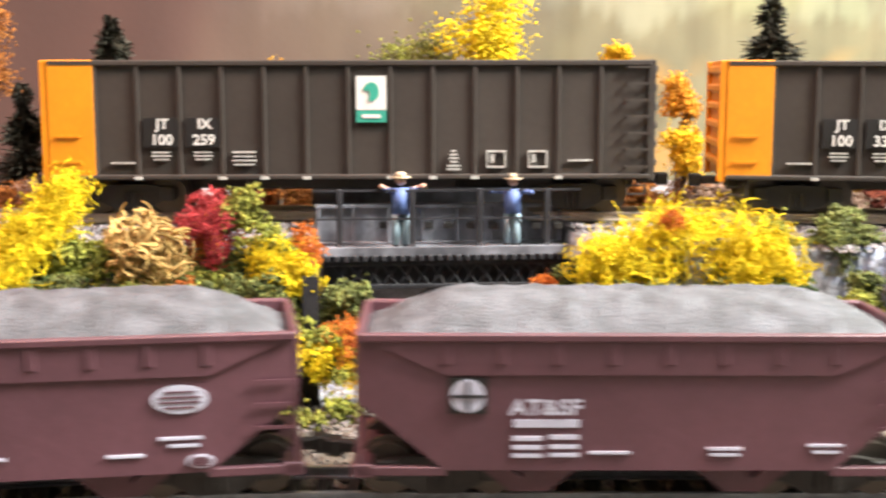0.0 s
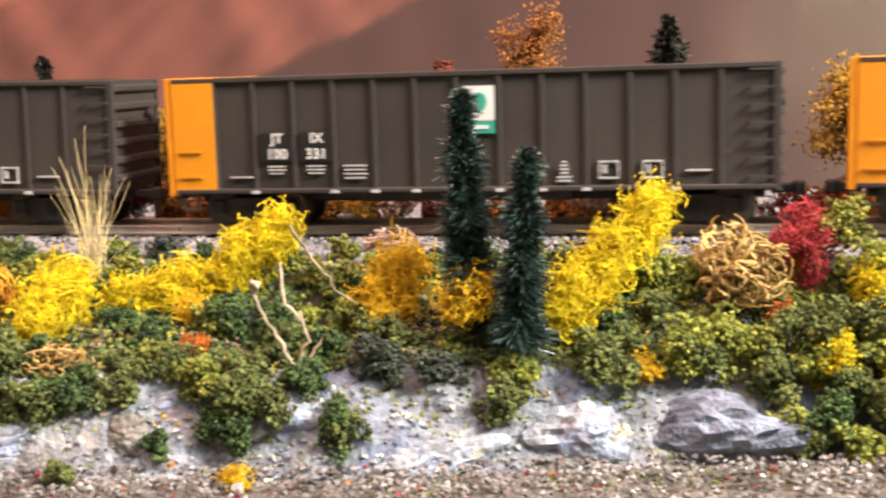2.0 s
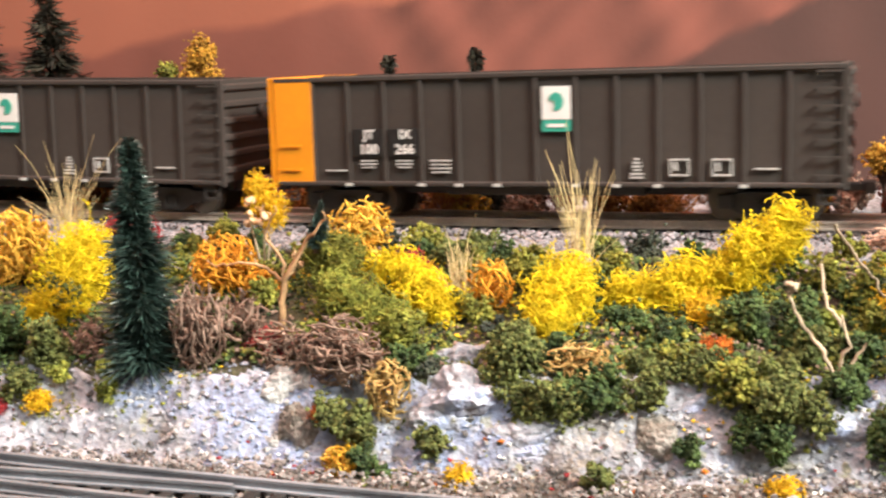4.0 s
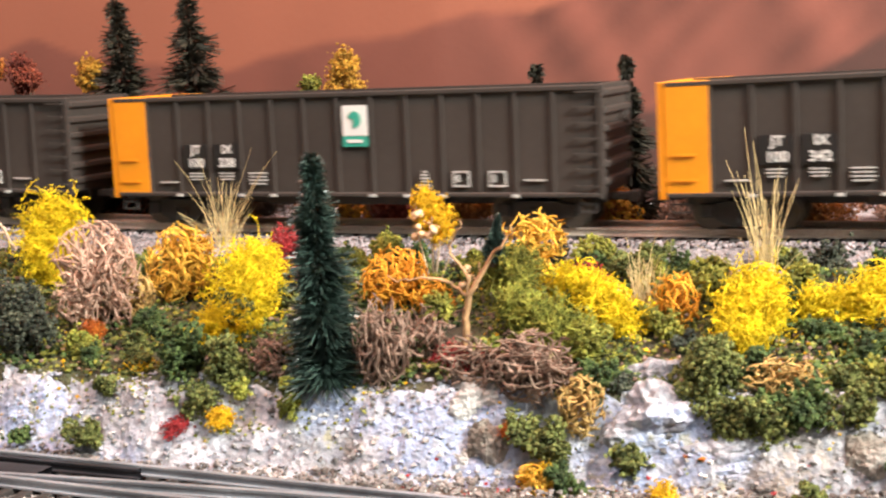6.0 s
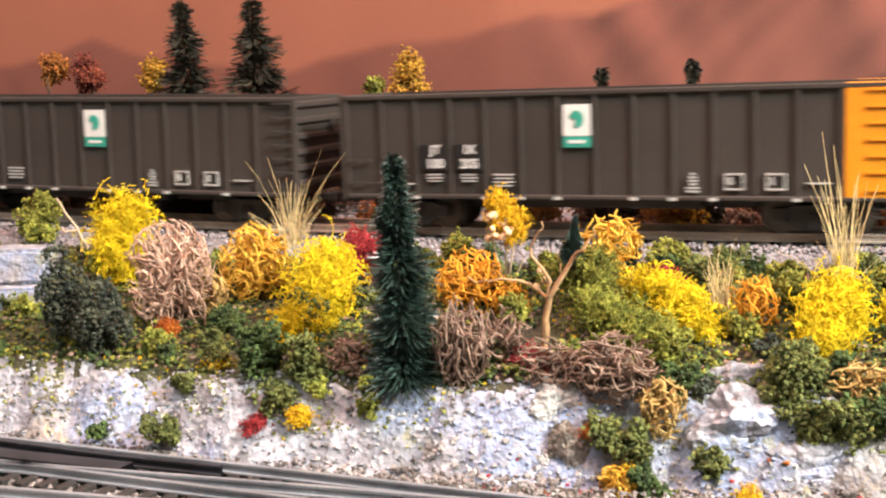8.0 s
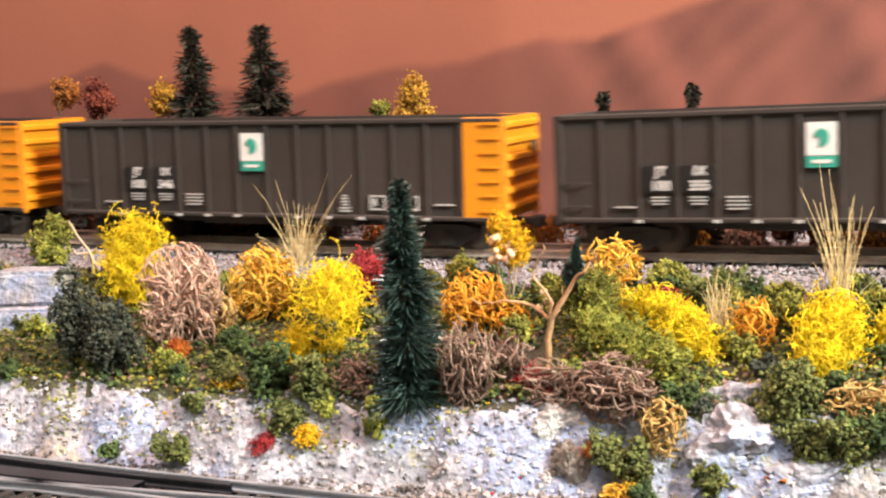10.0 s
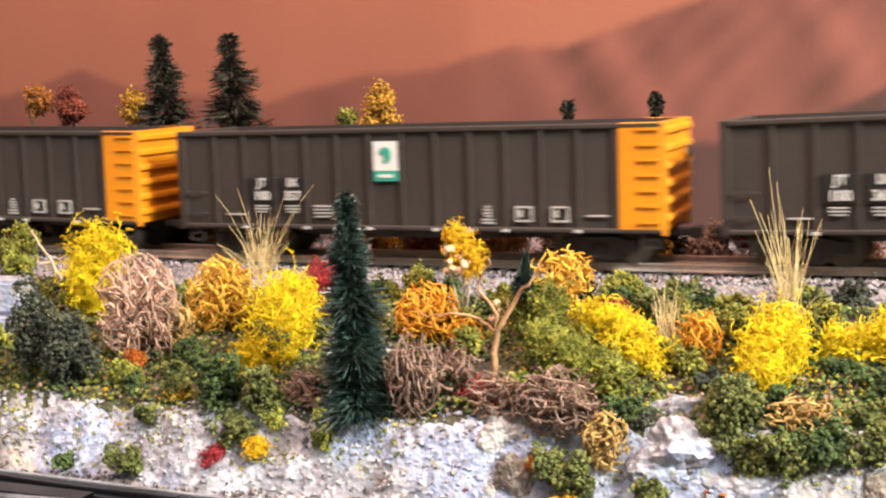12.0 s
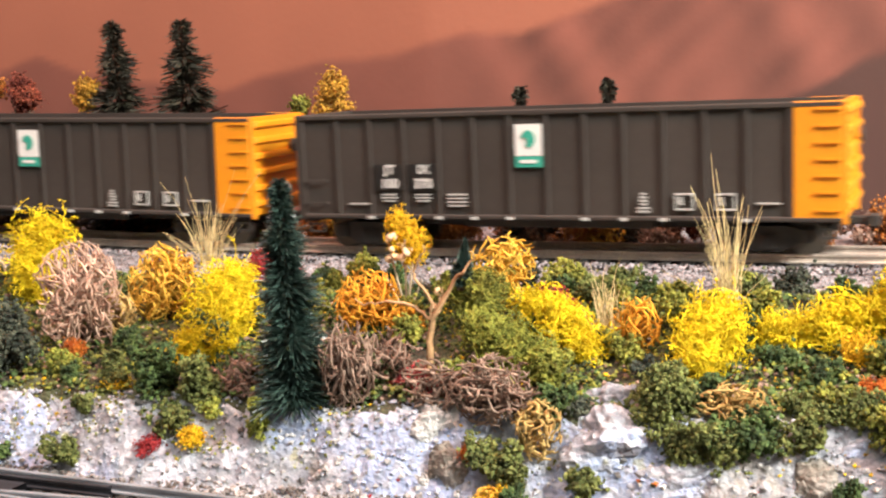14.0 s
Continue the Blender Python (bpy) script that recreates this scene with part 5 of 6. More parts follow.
conifer(0.2149, -0.0430, 0.0253, 0.0462, 0.0069, 3.1, False, 6500, 0.34)
foam("green", 0.2438, -0.0248, 0.0257, 0.0088, 0.0067)
foam("lime", 0.2470, -0.0182, 0.0305, 0.0082, 0.0082)
lichen("tan", 0.2635, -0.0182, 0.0292, 0.0088, 0.0105, 0.00042)
flock("red", 0.2812, -0.0094, 0.0395, 0.0072, 0.0072)
flock("rust", 0.2806, -0.0153, 0.0310, 0.0041, 0.0095)
foam("olive", 0.2821, -0.0029, 0.0432, 0.0033, 0.0049)
foam("lime", 0.2139, -0.0443, 0.0163, 0.0072, 0.0059)
foam("green", 0.2119, -0.0496, 0.0086, 0.0071, 0.0058)
foam("slate", 0.1840, -0.0505, 0.0170, 0.0065, 0.0072)
foam("slate", 0.1962, -0.0489, 0.0165, 0.0071, 0.0058)
foam("green", 0.2335, -0.0387, 0.0159, 0.0104, 0.0078)
foam("lime", 0.2525, -0.0335, 0.0151, 0.0091, 0.0085)
foam("lime", 0.2691, -0.0294, 0.0140, 0.0105, 0.0078)
flock("gold", 0.2436, -0.0364, 0.0147, 0.0039, 0.0046)
foam("green", 0.1541, -0.0603, 0.0090, 0.0117, 0.0071)
foam("green", 0.2744, -0.0385, -0.0021, 0.0045, 0.0057)
foam("green", 0.2823, -0.0364, -0.0021, 0.0050, 0.0064)
foam("green", 0.2732, -0.0217, 0.0237, 0.0067, 0.0060)
foam("dark", 0.2576, -0.0275, 0.0208, 0.0066, 0.0053)
foam("green", 0.1765, -0.0595, 0.0038, 0.0051, 0.0071)
foam("olive", 0.1716, -0.0369, 0.0250, 0.0048, 0.0055)
foam("dark", 0.1567, -0.0415, 0.0237, 0.0068, 0.0075)
flock("yellow", 0.2830, -0.0267, 0.0121, 0.0051, 0.0059)
foam("olive", 0.2298, -0.0252, 0.0271, 0.0054, 0.0054)
foam("olive", 0.2890, -0.0140, 0.0435, 0.0067, 0.0074)
foam("lime", 0.2963, -0.0200, 0.0339, 0.0081, 0.0070)
flock("rust", 0.3070, -0.0200, 0.0337, 0.0041, 0.0066)
foam("green", 0.3159, -0.0240, 0.0209, 0.0117, 0.0066)
foam("green", 0.2940, -0.0260, 0.0246, 0.0101, 0.0065)
flock("red", 0.2816, -0.0180, 0.0367, 0.0066, 0.0074)
lichen("tan", 0.2667, -0.0240, 0.0320, 0.0087, 0.0079, 0.00042)
foam("green", 0.2805, -0.0320, 0.0260, 0.0092, 0.0042)
foam("lime", 0.3140, -0.0300, 0.0133, 0.0115, 0.0058)
foam("dark", 0.3279, -0.0300, 0.0012, 0.0095, 0.0058)
flock("rust", 0.3717, -0.0140, 0.0266, 0.0046, 0.0019)
foam("green", 0.3173, -0.0260, 0.0204, 0.0089, 0.0067)
foam("lime", 0.3128, -0.0340, 0.0073, 0.0069, 0.0072)
flock("yellow", 0.3109, -0.0360, 0.0064, 0.0058, 0.0065)
flock("rust", 0.3161, -0.0320, 0.0067, 0.0066, 0.0088)
foam("lime", 0.3143, -0.0400, -0.0044, 0.0064, 0.0057)
flock("gold", 0.3181, -0.0360, 0.0047, 0.0043, 0.0065)
foam("olive", 0.3036, -0.0450, -0.0055, 0.0070, 0.0063)
foam("lime", 0.3289, -0.0450, -0.0078, 0.0071, 0.0057)
foam("lime", 0.3852, -0.0200, 0.0287, 0.0077, 0.0069)
foam("green", 0.3780, -0.0220, 0.0284, 0.0050, 0.0057)
foam("green", 0.4504, -0.0300, 0.0339, 0.0113, 0.0099)
flock("rust", 0.4017, -0.0300, 0.0464, 0.0026, 0.0018)
foam("lime", 0.4296, -0.0280, 0.0401, 0.0061, 0.0046)
foam("green", 0.4523, -0.0400, 0.0279, 0.0051, 0.0045)
foam("olive", 0.3916, -0.0340, 0.0219, 0.0111, 0.0059)
foam("green", 0.4109, -0.0360, 0.0219, 0.0111, 0.0067)
foam("dark", 0.4319, -0.0360, 0.0215, 0.0090, 0.0067)
foam("lime", 0.4487, -0.0400, 0.0204, 0.0088, 0.0060)
foam("lime", 0.3591, -0.0360, 0.0122, 0.0060, 0.0063)
flock("yellow", 0.3607, -0.0380, 0.0040, 0.0058, 0.0070)
foam("green", 0.3584, -0.0420, -0.0049, 0.0084, 0.0070)
flock("gold", 0.3584, -0.0340, 0.0175, 0.0042, 0.0042)
foam("olive", 0.3618, -0.0460, -0.0123, 0.0083, 0.0062)
foam("green", 0.4700, -0.0450, 0.0240, 0.0160, 0.0110)
flock("yellow", 0.4850, -0.0390, 0.0300, 0.0130, 0.0090)
foam("lime", 0.5050, -0.0530, 0.0240, 0.0160, 0.0110)
flock("yellow", 0.5200, -0.0470, 0.0300, 0.0130, 0.0090)
foam("olive", 0.5400, -0.0620, 0.0240, 0.0160, 0.0110)
flock("yellow", 0.5550, -0.0560, 0.0300, 0.0130, 0.0090)
foam("green", 0.5750, -0.0700, 0.0240, 0.0160, 0.0110)
flock("yellow", 0.5900, -0.0640, 0.0300, 0.0130, 0.0090)
foam("lime", 0.6100, -0.0780, 0.0240, 0.0160, 0.0110)
flock("yellow", 0.6250, -0.0720, 0.0300, 0.0130, 0.0090)
foam("olive", 0.6450, -0.0840, 0.0240, 0.0160, 0.0110)
flock("yellow", 0.6600, -0.0780, 0.0300, 0.0130, 0.0090)
foam("green", 0.6800, -0.0890, 0.0240, 0.0160, 0.0110)
flock("yellow", 0.6950, -0.0830, 0.0300, 0.0130, 0.0090)
conifer(-0.1505, 0.0401, 0.0449, 0.0833, 0.0200, -1.5, True, 6000, 0.75)
conifer(-0.1231, 0.0471, 0.0438, 0.0831, 0.0219, -1.5, True, 6000, 0.75)
conifer(0.0068, 0.0642, 0.0410, 0.0546, 0.0134, -1.5, True, 6000, 0.75)
conifer(0.0368, 0.0692, 0.0406, 0.0564, 0.0119, -1.5, True, 6000, 0.75)
twiggy("ochre", -0.0646, 0.0532, 0.0422, 0.0607, 0.0075)
twiggy("ochre", -0.1649, 0.0364, 0.0455, 0.0629, 0.0066)
twiggy("maroon", -0.1956, 0.0337, 0.0468, 0.0649, 0.0073)
twiggy("russet", -0.2110, 0.0325, 0.0474, 0.0646, 0.0062)
twiggy("olive", -0.0768, 0.0511, 0.0424, 0.0536, 0.0042)
conifer(0.2486, 0.0686, 0.0407, 0.0629, 0.0146, -1.5, True, 6000, 0.75)
twiggy("russet", 0.2006, 0.0825, 0.0403, 0.0703, 0.0115, 0.30)
twiggy("yellow", 0.3704, 0.0684, 0.0415, 0.0768, 0.0159)
twiggy("slate", 0.3779, 0.0572, 0.0415, 0.0416, 0.0101)
twiggy("olive", 0.3488, 0.0764, 0.0415, 0.0637, 0.0160, 0.42)
twiggy("ochre", 0.2990, 0.0600, 0.0405, 0.0520, 0.0130, 0.42)
twiggy("ochre", 0.3450, 0.0560, 0.0405, 0.0380, 0.0110, 0.45)
conifer(0.4653, 0.0613, 0.0415, 0.0703, 0.0207, -1.5, True, 6000, 0.75)
twiggy("gold", 0.4288, 0.0438, 0.0415, 0.0292, 0.0082)
twiggy("orange", 0.4315, 0.0583, 0.0415, 0.0455, 0.0071)
twiggy("gold", 0.4116, 0.0667, 0.0415, 0.0558, 0.0057)
conifer(0.2467, 0.0656, 0.0407, 0.0637, 0.0135, -1.5, True, 6000, 0.75)
twiggy("ochre", 0.2585, 0.0648, 0.0408, 0.0342, 0.0069)
twiggy("ochre", 0.0790, 0.0600, 0.0405, 0.0400, 0.0105, 0.45)
conifer(0.2156, 0.0820, 0.0404, 0.0422, 0.0129, -1.5, True, 6000, 0.75)
twiggy("ochre", 0.1681, 0.0679, 0.0401, 0.0256, 0.0059)
twiggy("maroon", 0.1725, 0.0826, 0.0401, 0.0523, 0.0035)
flock("russet", -0.3363, 0.0259, 0.0508, 0.0126, 0.0068)
foam("russet", -0.3319, 0.0260, 0.0507, 0.0120, 0.0061)
foam("brown", -0.3184, 0.0265, 0.0502, 0.0133, 0.0067)
flock("russet", -0.3003, 0.0273, 0.0496, 0.0145, 0.0084)
foam("ochre", -0.2873, 0.0279, 0.0491, 0.0134, 0.0062)
foam("brown", -0.2718, 0.0286, 0.0486, 0.0144, 0.0062)
flock("maroon", -0.2568, 0.0295, 0.0481, 0.0111, 0.0085)
foam("russet", -0.2410, 0.0304, 0.0475, 0.0135, 0.0060)
foam("russet", -0.2320, 0.0310, 0.0472, 0.0110, 0.0069)
flock("russet", -0.2148, 0.0322, 0.0465, 0.0107, 0.0080)
foam("brown", -0.2056, 0.0329, 0.0462, 0.0112, 0.0069)
foam("russet", -0.1879, 0.0344, 0.0455, 0.0125, 0.0067)
flock("ochre", -0.1838, 0.0389, 0.0453, 0.0104, 0.0084)
foam("brown", -0.1661, 0.0415, 0.0446, 0.0120, 0.0086)
foam("maroon", -0.1503, 0.0377, 0.0439, 0.0137, 0.0079)
flock("russet", -0.1353, 0.0391, 0.0433, 0.0111, 0.0078)
foam("russet", -0.1287, 0.0455, 0.0430, 0.0132, 0.0071)
foam("russet", -0.1069, 0.0417, 0.0423, 0.0120, 0.0082)
flock("brown", -0.0984, 0.0507, 0.0420, 0.0131, 0.0086)
foam("russet", -0.0776, 0.0531, 0.0414, 0.0140, 0.0064)
foam("ochre", -0.0674, 0.0569, 0.0412, 0.0120, 0.0075)
flock("brown", -0.0567, 0.0605, 0.0410, 0.0116, 0.0071)
foam("maroon", -0.0490, 0.0549, 0.0409, 0.0132, 0.0086)
foam("russet", -0.0244, 0.0553, 0.0404, 0.0149, 0.0065)
flock("russet", -0.0121, 0.0546, 0.0402, 0.0120, 0.0062)
foam("russet", 0.0018, 0.0656, 0.0400, 0.0107, 0.0075)
foam("brown", 0.0081, 0.0623, 0.0399, 0.0128, 0.0063)
flock("russet", 0.0289, 0.0606, 0.0397, 0.0122, 0.0062)
foam("ochre", 0.0320, 0.0607, 0.0396, 0.0117, 0.0086)
foam("brown", 0.0562, 0.0657, 0.0393, 0.0123, 0.0079)
flock("maroon", 0.0693, 0.0647, 0.0392, 0.0140, 0.0071)
foam("russet", 0.0796, 0.0711, 0.0391, 0.0125, 0.0079)
foam("russet", 0.0944, 0.0616, 0.0390, 0.0102, 0.0064)
flock("russet", 0.1021, 0.0650, 0.0390, 0.0102, 0.0066)
foam("brown", 0.1202, 0.0751, 0.0389, 0.0117, 0.0070)
foam("russet", 0.1315, 0.0726, 0.0389, 0.0139, 0.0086)
flock("ochre", 0.1445, 0.0732, 0.0390, 0.0117, 0.0083)
foam("brown", 0.1563, 0.0757, 0.0390, 0.0125, 0.0080)
foam("maroon", 0.1734, 0.0679, 0.0391, 0.0125, 0.0061)
flock("russet", 0.1810, 0.0708, 0.0392, 0.0124, 0.0083)
foam("russet", 0.1942, 0.0710, 0.0392, 0.0125, 0.0077)
foam("russet", 0.2163, 0.0702, 0.0394, 0.0128, 0.0074)
flock("brown", 0.2284, 0.0658, 0.0395, 0.0128, 0.0079)
foam("russet", 0.2368, 0.0756, 0.0396, 0.0137, 0.0087)
foam("ochre", 0.2515, 0.0672, 0.0398, 0.0113, 0.0061)
flock("brown", 0.2617, 0.0635, 0.0399, 0.0143, 0.0065)
foam("maroon", 0.2833, 0.0626, 0.0401, 0.0103, 0.0065)
foam("russet", 0.2966, 0.0649, 0.0402, 0.0127, 0.0073)
flock("russet", 0.3053, 0.0635, 0.0403, 0.0146, 0.0066)
foam("russet", 0.3243, 0.0588, 0.0404, 0.0110, 0.0069)
foam("brown", 0.3301, 0.0668, 0.0405, 0.0118, 0.0065)
flock("russet", 0.3425, 0.0529, 0.0405, 0.0111, 0.0072)
foam("ochre", 0.3632, 0.0640, 0.0405, 0.0145, 0.0067)
foam("brown", 0.3768, 0.0612, 0.0405, 0.0105, 0.0084)
flock("maroon", 0.3878, 0.0572, 0.0405, 0.0116, 0.0078)
foam("russet", 0.4026, 0.0455, 0.0405, 0.0138, 0.0083)
foam("russet", 0.4158, 0.0471, 0.0405, 0.0147, 0.0070)
flock("russet", 0.4341, 0.0451, 0.0405, 0.0119, 0.0070)
foam("brown", 0.4377, 0.0406, 0.0405, 0.0111, 0.0062)
foam("russet", 0.4570, 0.0401, 0.0405, 0.0101, 0.0064)
flock("ochre", 0.4750, 0.0330, 0.0405, 0.0119, 0.0087)
foam("brown", 0.4789, 0.0339, 0.0405, 0.0140, 0.0061)
foam("maroon", 0.4918, 0.0380, 0.0405, 0.0134, 0.0067)
flock("russet", 0.5103, 0.0252, 0.0405, 0.0145, 0.0087)
foam("russet", 0.5189, 0.0257, 0.0405, 0.0109, 0.0071)
foam("russet", 0.5404, 0.0249, 0.0405, 0.0109, 0.0069)
flock("brown", 0.5501, 0.0168, 0.0405, 0.0134, 0.0082)
foam("olive", -0.1700, -0.0446, 0.0378, 0.0068, 0.0031)
foam("green", -0.1571, -0.0430, 0.0378, 0.0052, 0.0032)
foam("dark", -0.1500, -0.0460, 0.0360, 0.0061, 0.0039)
foam("olive", -0.1433, -0.0425, 0.0367, 0.0054, 0.0044)
foam("lime", -0.1319, -0.0407, 0.0368, 0.0075, 0.0040)
foam("green", -0.1249, -0.0408, 0.0362, 0.0067, 0.0039)
foam("slate", -0.1123, -0.0352, 0.0376, 0.0057, 0.0044)
foam("dark", -0.1065, -0.0366, 0.0366, 0.0064, 0.0035)
foam("olive", -0.0908, -0.0303, 0.0382, 0.0063, 0.0033)
foam("green", -0.0869, -0.0323, 0.0371, 0.0077, 0.0034)
foam("dark", -0.0774, -0.0269, 0.0383, 0.0060, 0.0038)
foam("olive", -0.0639, -0.0307, 0.0367, 0.0060, 0.0030)
foam("lime", -0.0520, -0.0248, 0.0381, 0.0064, 0.0042)
foam("green", -0.0502, -0.0228, 0.0383, 0.0075, 0.0041)
foam("slate", -0.0385, -0.0231, 0.0379, 0.0053, 0.0033)
foam("dark", -0.0248, -0.0201, 0.0384, 0.0064, 0.0032)
foam("olive", -0.0204, -0.0232, 0.0371, 0.0052, 0.0041)
foam("green", -0.0123, -0.0231, 0.0368, 0.0074, 0.0033)
foam("dark", -0.0029, -0.0172, 0.0382, 0.0059, 0.0043)
foam("olive", 0.0133, -0.0186, 0.0375, 0.0057, 0.0036)
foam("lime", 0.0238, -0.0162, 0.0379, 0.0078, 0.0036)
foam("green", 0.0280, -0.0164, 0.0376, 0.0072, 0.0031)
foam("slate", 0.0382, -0.0134, 0.0383, 0.0057, 0.0045)
foam("dark", 0.0489, -0.0167, 0.0370, 0.0070, 0.0042)
foam("olive", 0.0614, -0.0162, 0.0369, 0.0054, 0.0041)
foam("green", 0.0670, -0.0117, 0.0381, 0.0074, 0.0046)
foam("dark", 0.0733, -0.0148, 0.0369, 0.0061, 0.0033)
foam("olive", 0.0837, -0.0157, 0.0364, 0.0057, 0.0036)
foam("lime", 0.0990, -0.0096, 0.0382, 0.0069, 0.0033)
foam("green", 0.1021, -0.0118, 0.0373, 0.0068, 0.0034)
foam("slate", 0.1119, -0.0087, 0.0382, 0.0067, 0.0041)
foam("dark", 0.1256, -0.0101, 0.0376, 0.0061, 0.0032)
foam("olive", 0.1332, -0.0098, 0.0376, 0.0077, 0.0032)
foam("green", 0.1440, -0.0082, 0.0381, 0.0079, 0.0046)
foam("dark", 0.1495, -0.0118, 0.0366, 0.0074, 0.0042)
foam("olive", 0.1622, -0.0084, 0.0379, 0.0051, 0.0044)
foam("lime", 0.1744, -0.0118, 0.0364, 0.0073, 0.0035)
foam("green", 0.1795, -0.0123, 0.0361, 0.0054, 0.0037)
foam("slate", 0.1893, -0.0106, 0.0368, 0.0068, 0.0041)
foam("dark", 0.2015, -0.0093, 0.0374, 0.0061, 0.0043)
foam("olive", 0.2124, -0.0098, 0.0371, 0.0062, 0.0040)
foam("green", 0.2196, -0.0124, 0.0357, 0.0058, 0.0048)
foam("dark", 0.2276, -0.0093, 0.0375, 0.0066, 0.0031)
foam("olive", 0.2409, -0.0101, 0.0371, 0.0074, 0.0041)
foam("lime", 0.2500, -0.0151, 0.0334, 0.0059, 0.0042)
foam("green", 0.2595, -0.0123, 0.0355, 0.0062, 0.0033)
foam("slate", 0.2685, -0.0161, 0.0315, 0.0072, 0.0040)
foam("dark", 0.2761, -0.0163, 0.0306, 0.0067, 0.0031)
foam("olive", 0.2885, -0.0157, 0.0304, 0.0071, 0.0044)
foam("green", 0.2986, -0.0161, 0.0278, 0.0053, 0.0046)
foam("olive", -0.1700, -0.0728, 0.0260, 0.0044, 0.0045)
foam("olive", -0.1625, -0.0691, 0.0275, 0.0059, 0.0051)
foam("slate", -0.1550, -0.0809, 0.0219, 0.0068, 0.0040)
foam("green", -0.1475, -0.0648, 0.0288, 0.0062, 0.0033)
foam("lime", -0.1400, -0.0647, 0.0285, 0.0079, 0.0034)
foam("dark", -0.1325, -0.0857, 0.0194, 0.0043, 0.0041)
foam("dark", -0.1250, -0.0425, 0.0362, 0.0042, 0.0055)
foam("green", -0.1175, -0.0614, 0.0290, 0.0045, 0.0040)
foam("olive", -0.1100, -0.0762, 0.0232, 0.0072, 0.0044)
foam("olive", -0.1025, -0.0720, 0.0247, 0.0051, 0.0052)
foam("slate", -0.0950, -0.0476, 0.0330, 0.0060, 0.0040)
foam("green", -0.0875, -0.0480, 0.0326, 0.0084, 0.0032)
foam("lime", -0.0800, -0.0768, 0.0223, 0.0056, 0.0043)
foam("dark", -0.0725, -0.0809, 0.0205, 0.0042, 0.0035)
foam("dark", -0.0650, -0.0638, 0.0265, 0.0073, 0.0045)
foam("green", -0.0575, -0.0823, 0.0196, 0.0042, 0.0041)
foam("olive", -0.0500, -0.0358, 0.0350, 0.0081, 0.0039)
foam("olive", -0.0425, -0.0342, 0.0352, 0.0082, 0.0040)
foam("slate", -0.0350, -0.0410, 0.0328, 0.0056, 0.0034)
foam("green", -0.0275, -0.0495, 0.0299, 0.0044, 0.0047)
foam("lime", -0.0200, -0.0356, 0.0339, 0.0081, 0.0041)
foam("dark", -0.0125, -0.0729, 0.0214, 0.0081, 0.0052)
foam("dark", -0.0050, -0.0251, 0.0366, 0.0067, 0.0047)
foam("green", 0.0025, -0.0569, 0.0263, 0.0048, 0.0037)
foam("olive", 0.0100, -0.0370, 0.0324, 0.0055, 0.0047)
foam("olive", 0.0175, -0.0481, 0.0286, 0.0060, 0.0054)
foam("slate", 0.0250, -0.0654, 0.0224, 0.0062, 0.0034)
foam("green", 0.0325, -0.0229, 0.0360, 0.0062, 0.0038)
foam("lime", 0.0400, -0.0634, 0.0224, 0.0067, 0.0040)
foam("dark", 0.0475, -0.0644, 0.0216, 0.0041, 0.0040)
foam("dark", 0.0550, -0.0395, 0.0300, 0.0063, 0.0053)
foam("green", 0.0625, -0.0218, 0.0355, 0.0082, 0.0050)
foam("olive", 0.0700, -0.0432, 0.0281, 0.0064, 0.0040)
foam("olive", 0.0775, -0.0463, 0.0267, 0.0042, 0.0050)
foam("slate", 0.0850, -0.0529, 0.0239, 0.0041, 0.0042)
foam("green", 0.0925, -0.0291, 0.0322, 0.0060, 0.0039)
foam("lime", 0.1000, -0.0313, 0.0311, 0.0047, 0.0030)
foam("dark", 0.1075, -0.0338, 0.0300, 0.0064, 0.0052)
foam("dark", 0.1150, -0.0411, 0.0269, 0.0075, 0.0030)
foam("green", 0.1225, -0.0576, 0.0197, 0.0067, 0.0036)
foam("olive", 0.1300, -0.0546, 0.0205, 0.0046, 0.0039)
foam("olive", 0.1375, -0.0419, 0.0255, 0.0065, 0.0052)
foam("slate", 0.1450, -0.0398, 0.0260, 0.0048, 0.0044)
foam("green", 0.1525, -0.0535, 0.0192, 0.0057, 0.0038)
foam("lime", 0.1600, -0.0373, 0.0263, 0.0042, 0.0044)
foam("dark", 0.1675, -0.0277, 0.0302, 0.0074, 0.0054)
foam("dark", 0.1750, -0.0371, 0.0257, 0.0070, 0.0041)
foam("green", 0.1825, -0.0412, 0.0233, 0.0080, 0.0049)
foam("olive", 0.1900, -0.0156, 0.0351, 0.0077, 0.0053)
foam("olive", 0.1975, -0.0422, 0.0218, 0.0041, 0.0035)
foam("slate", 0.2050, -0.0319, 0.0266, 0.0071, 0.0041)
foam("green", 0.2125, -0.0278, 0.0281, 0.0074, 0.0032)
foam("lime", 0.2200, -0.0226, 0.0304, 0.0042, 0.0036)
foam("dark", 0.2275, -0.0211, 0.0308, 0.0071, 0.0040)
foam("dark", 0.2350, -0.0295, 0.0245, 0.0077, 0.0037)
foam("green", 0.2425, -0.0327, 0.0205, 0.0051, 0.0031)
foam("olive", 0.2500, -0.0187, 0.0309, 0.0046, 0.0054)
foam("olive", 0.2575, -0.0261, 0.0232, 0.0054, 0.0045)
foam("slate", 0.2650, -0.0236, 0.0243, 0.0057, 0.0033)
foam("green", 0.2725, -0.0217, 0.0248, 0.0041, 0.0036)
foam("lime", 0.2800, -0.0183, 0.0279, 0.0053, 0.0037)
foam("dark", 0.2875, -0.0189, 0.0249, 0.0080, 0.0037)
foam("dark", 0.2950, -0.0174, 0.0253, 0.0072, 0.0050)
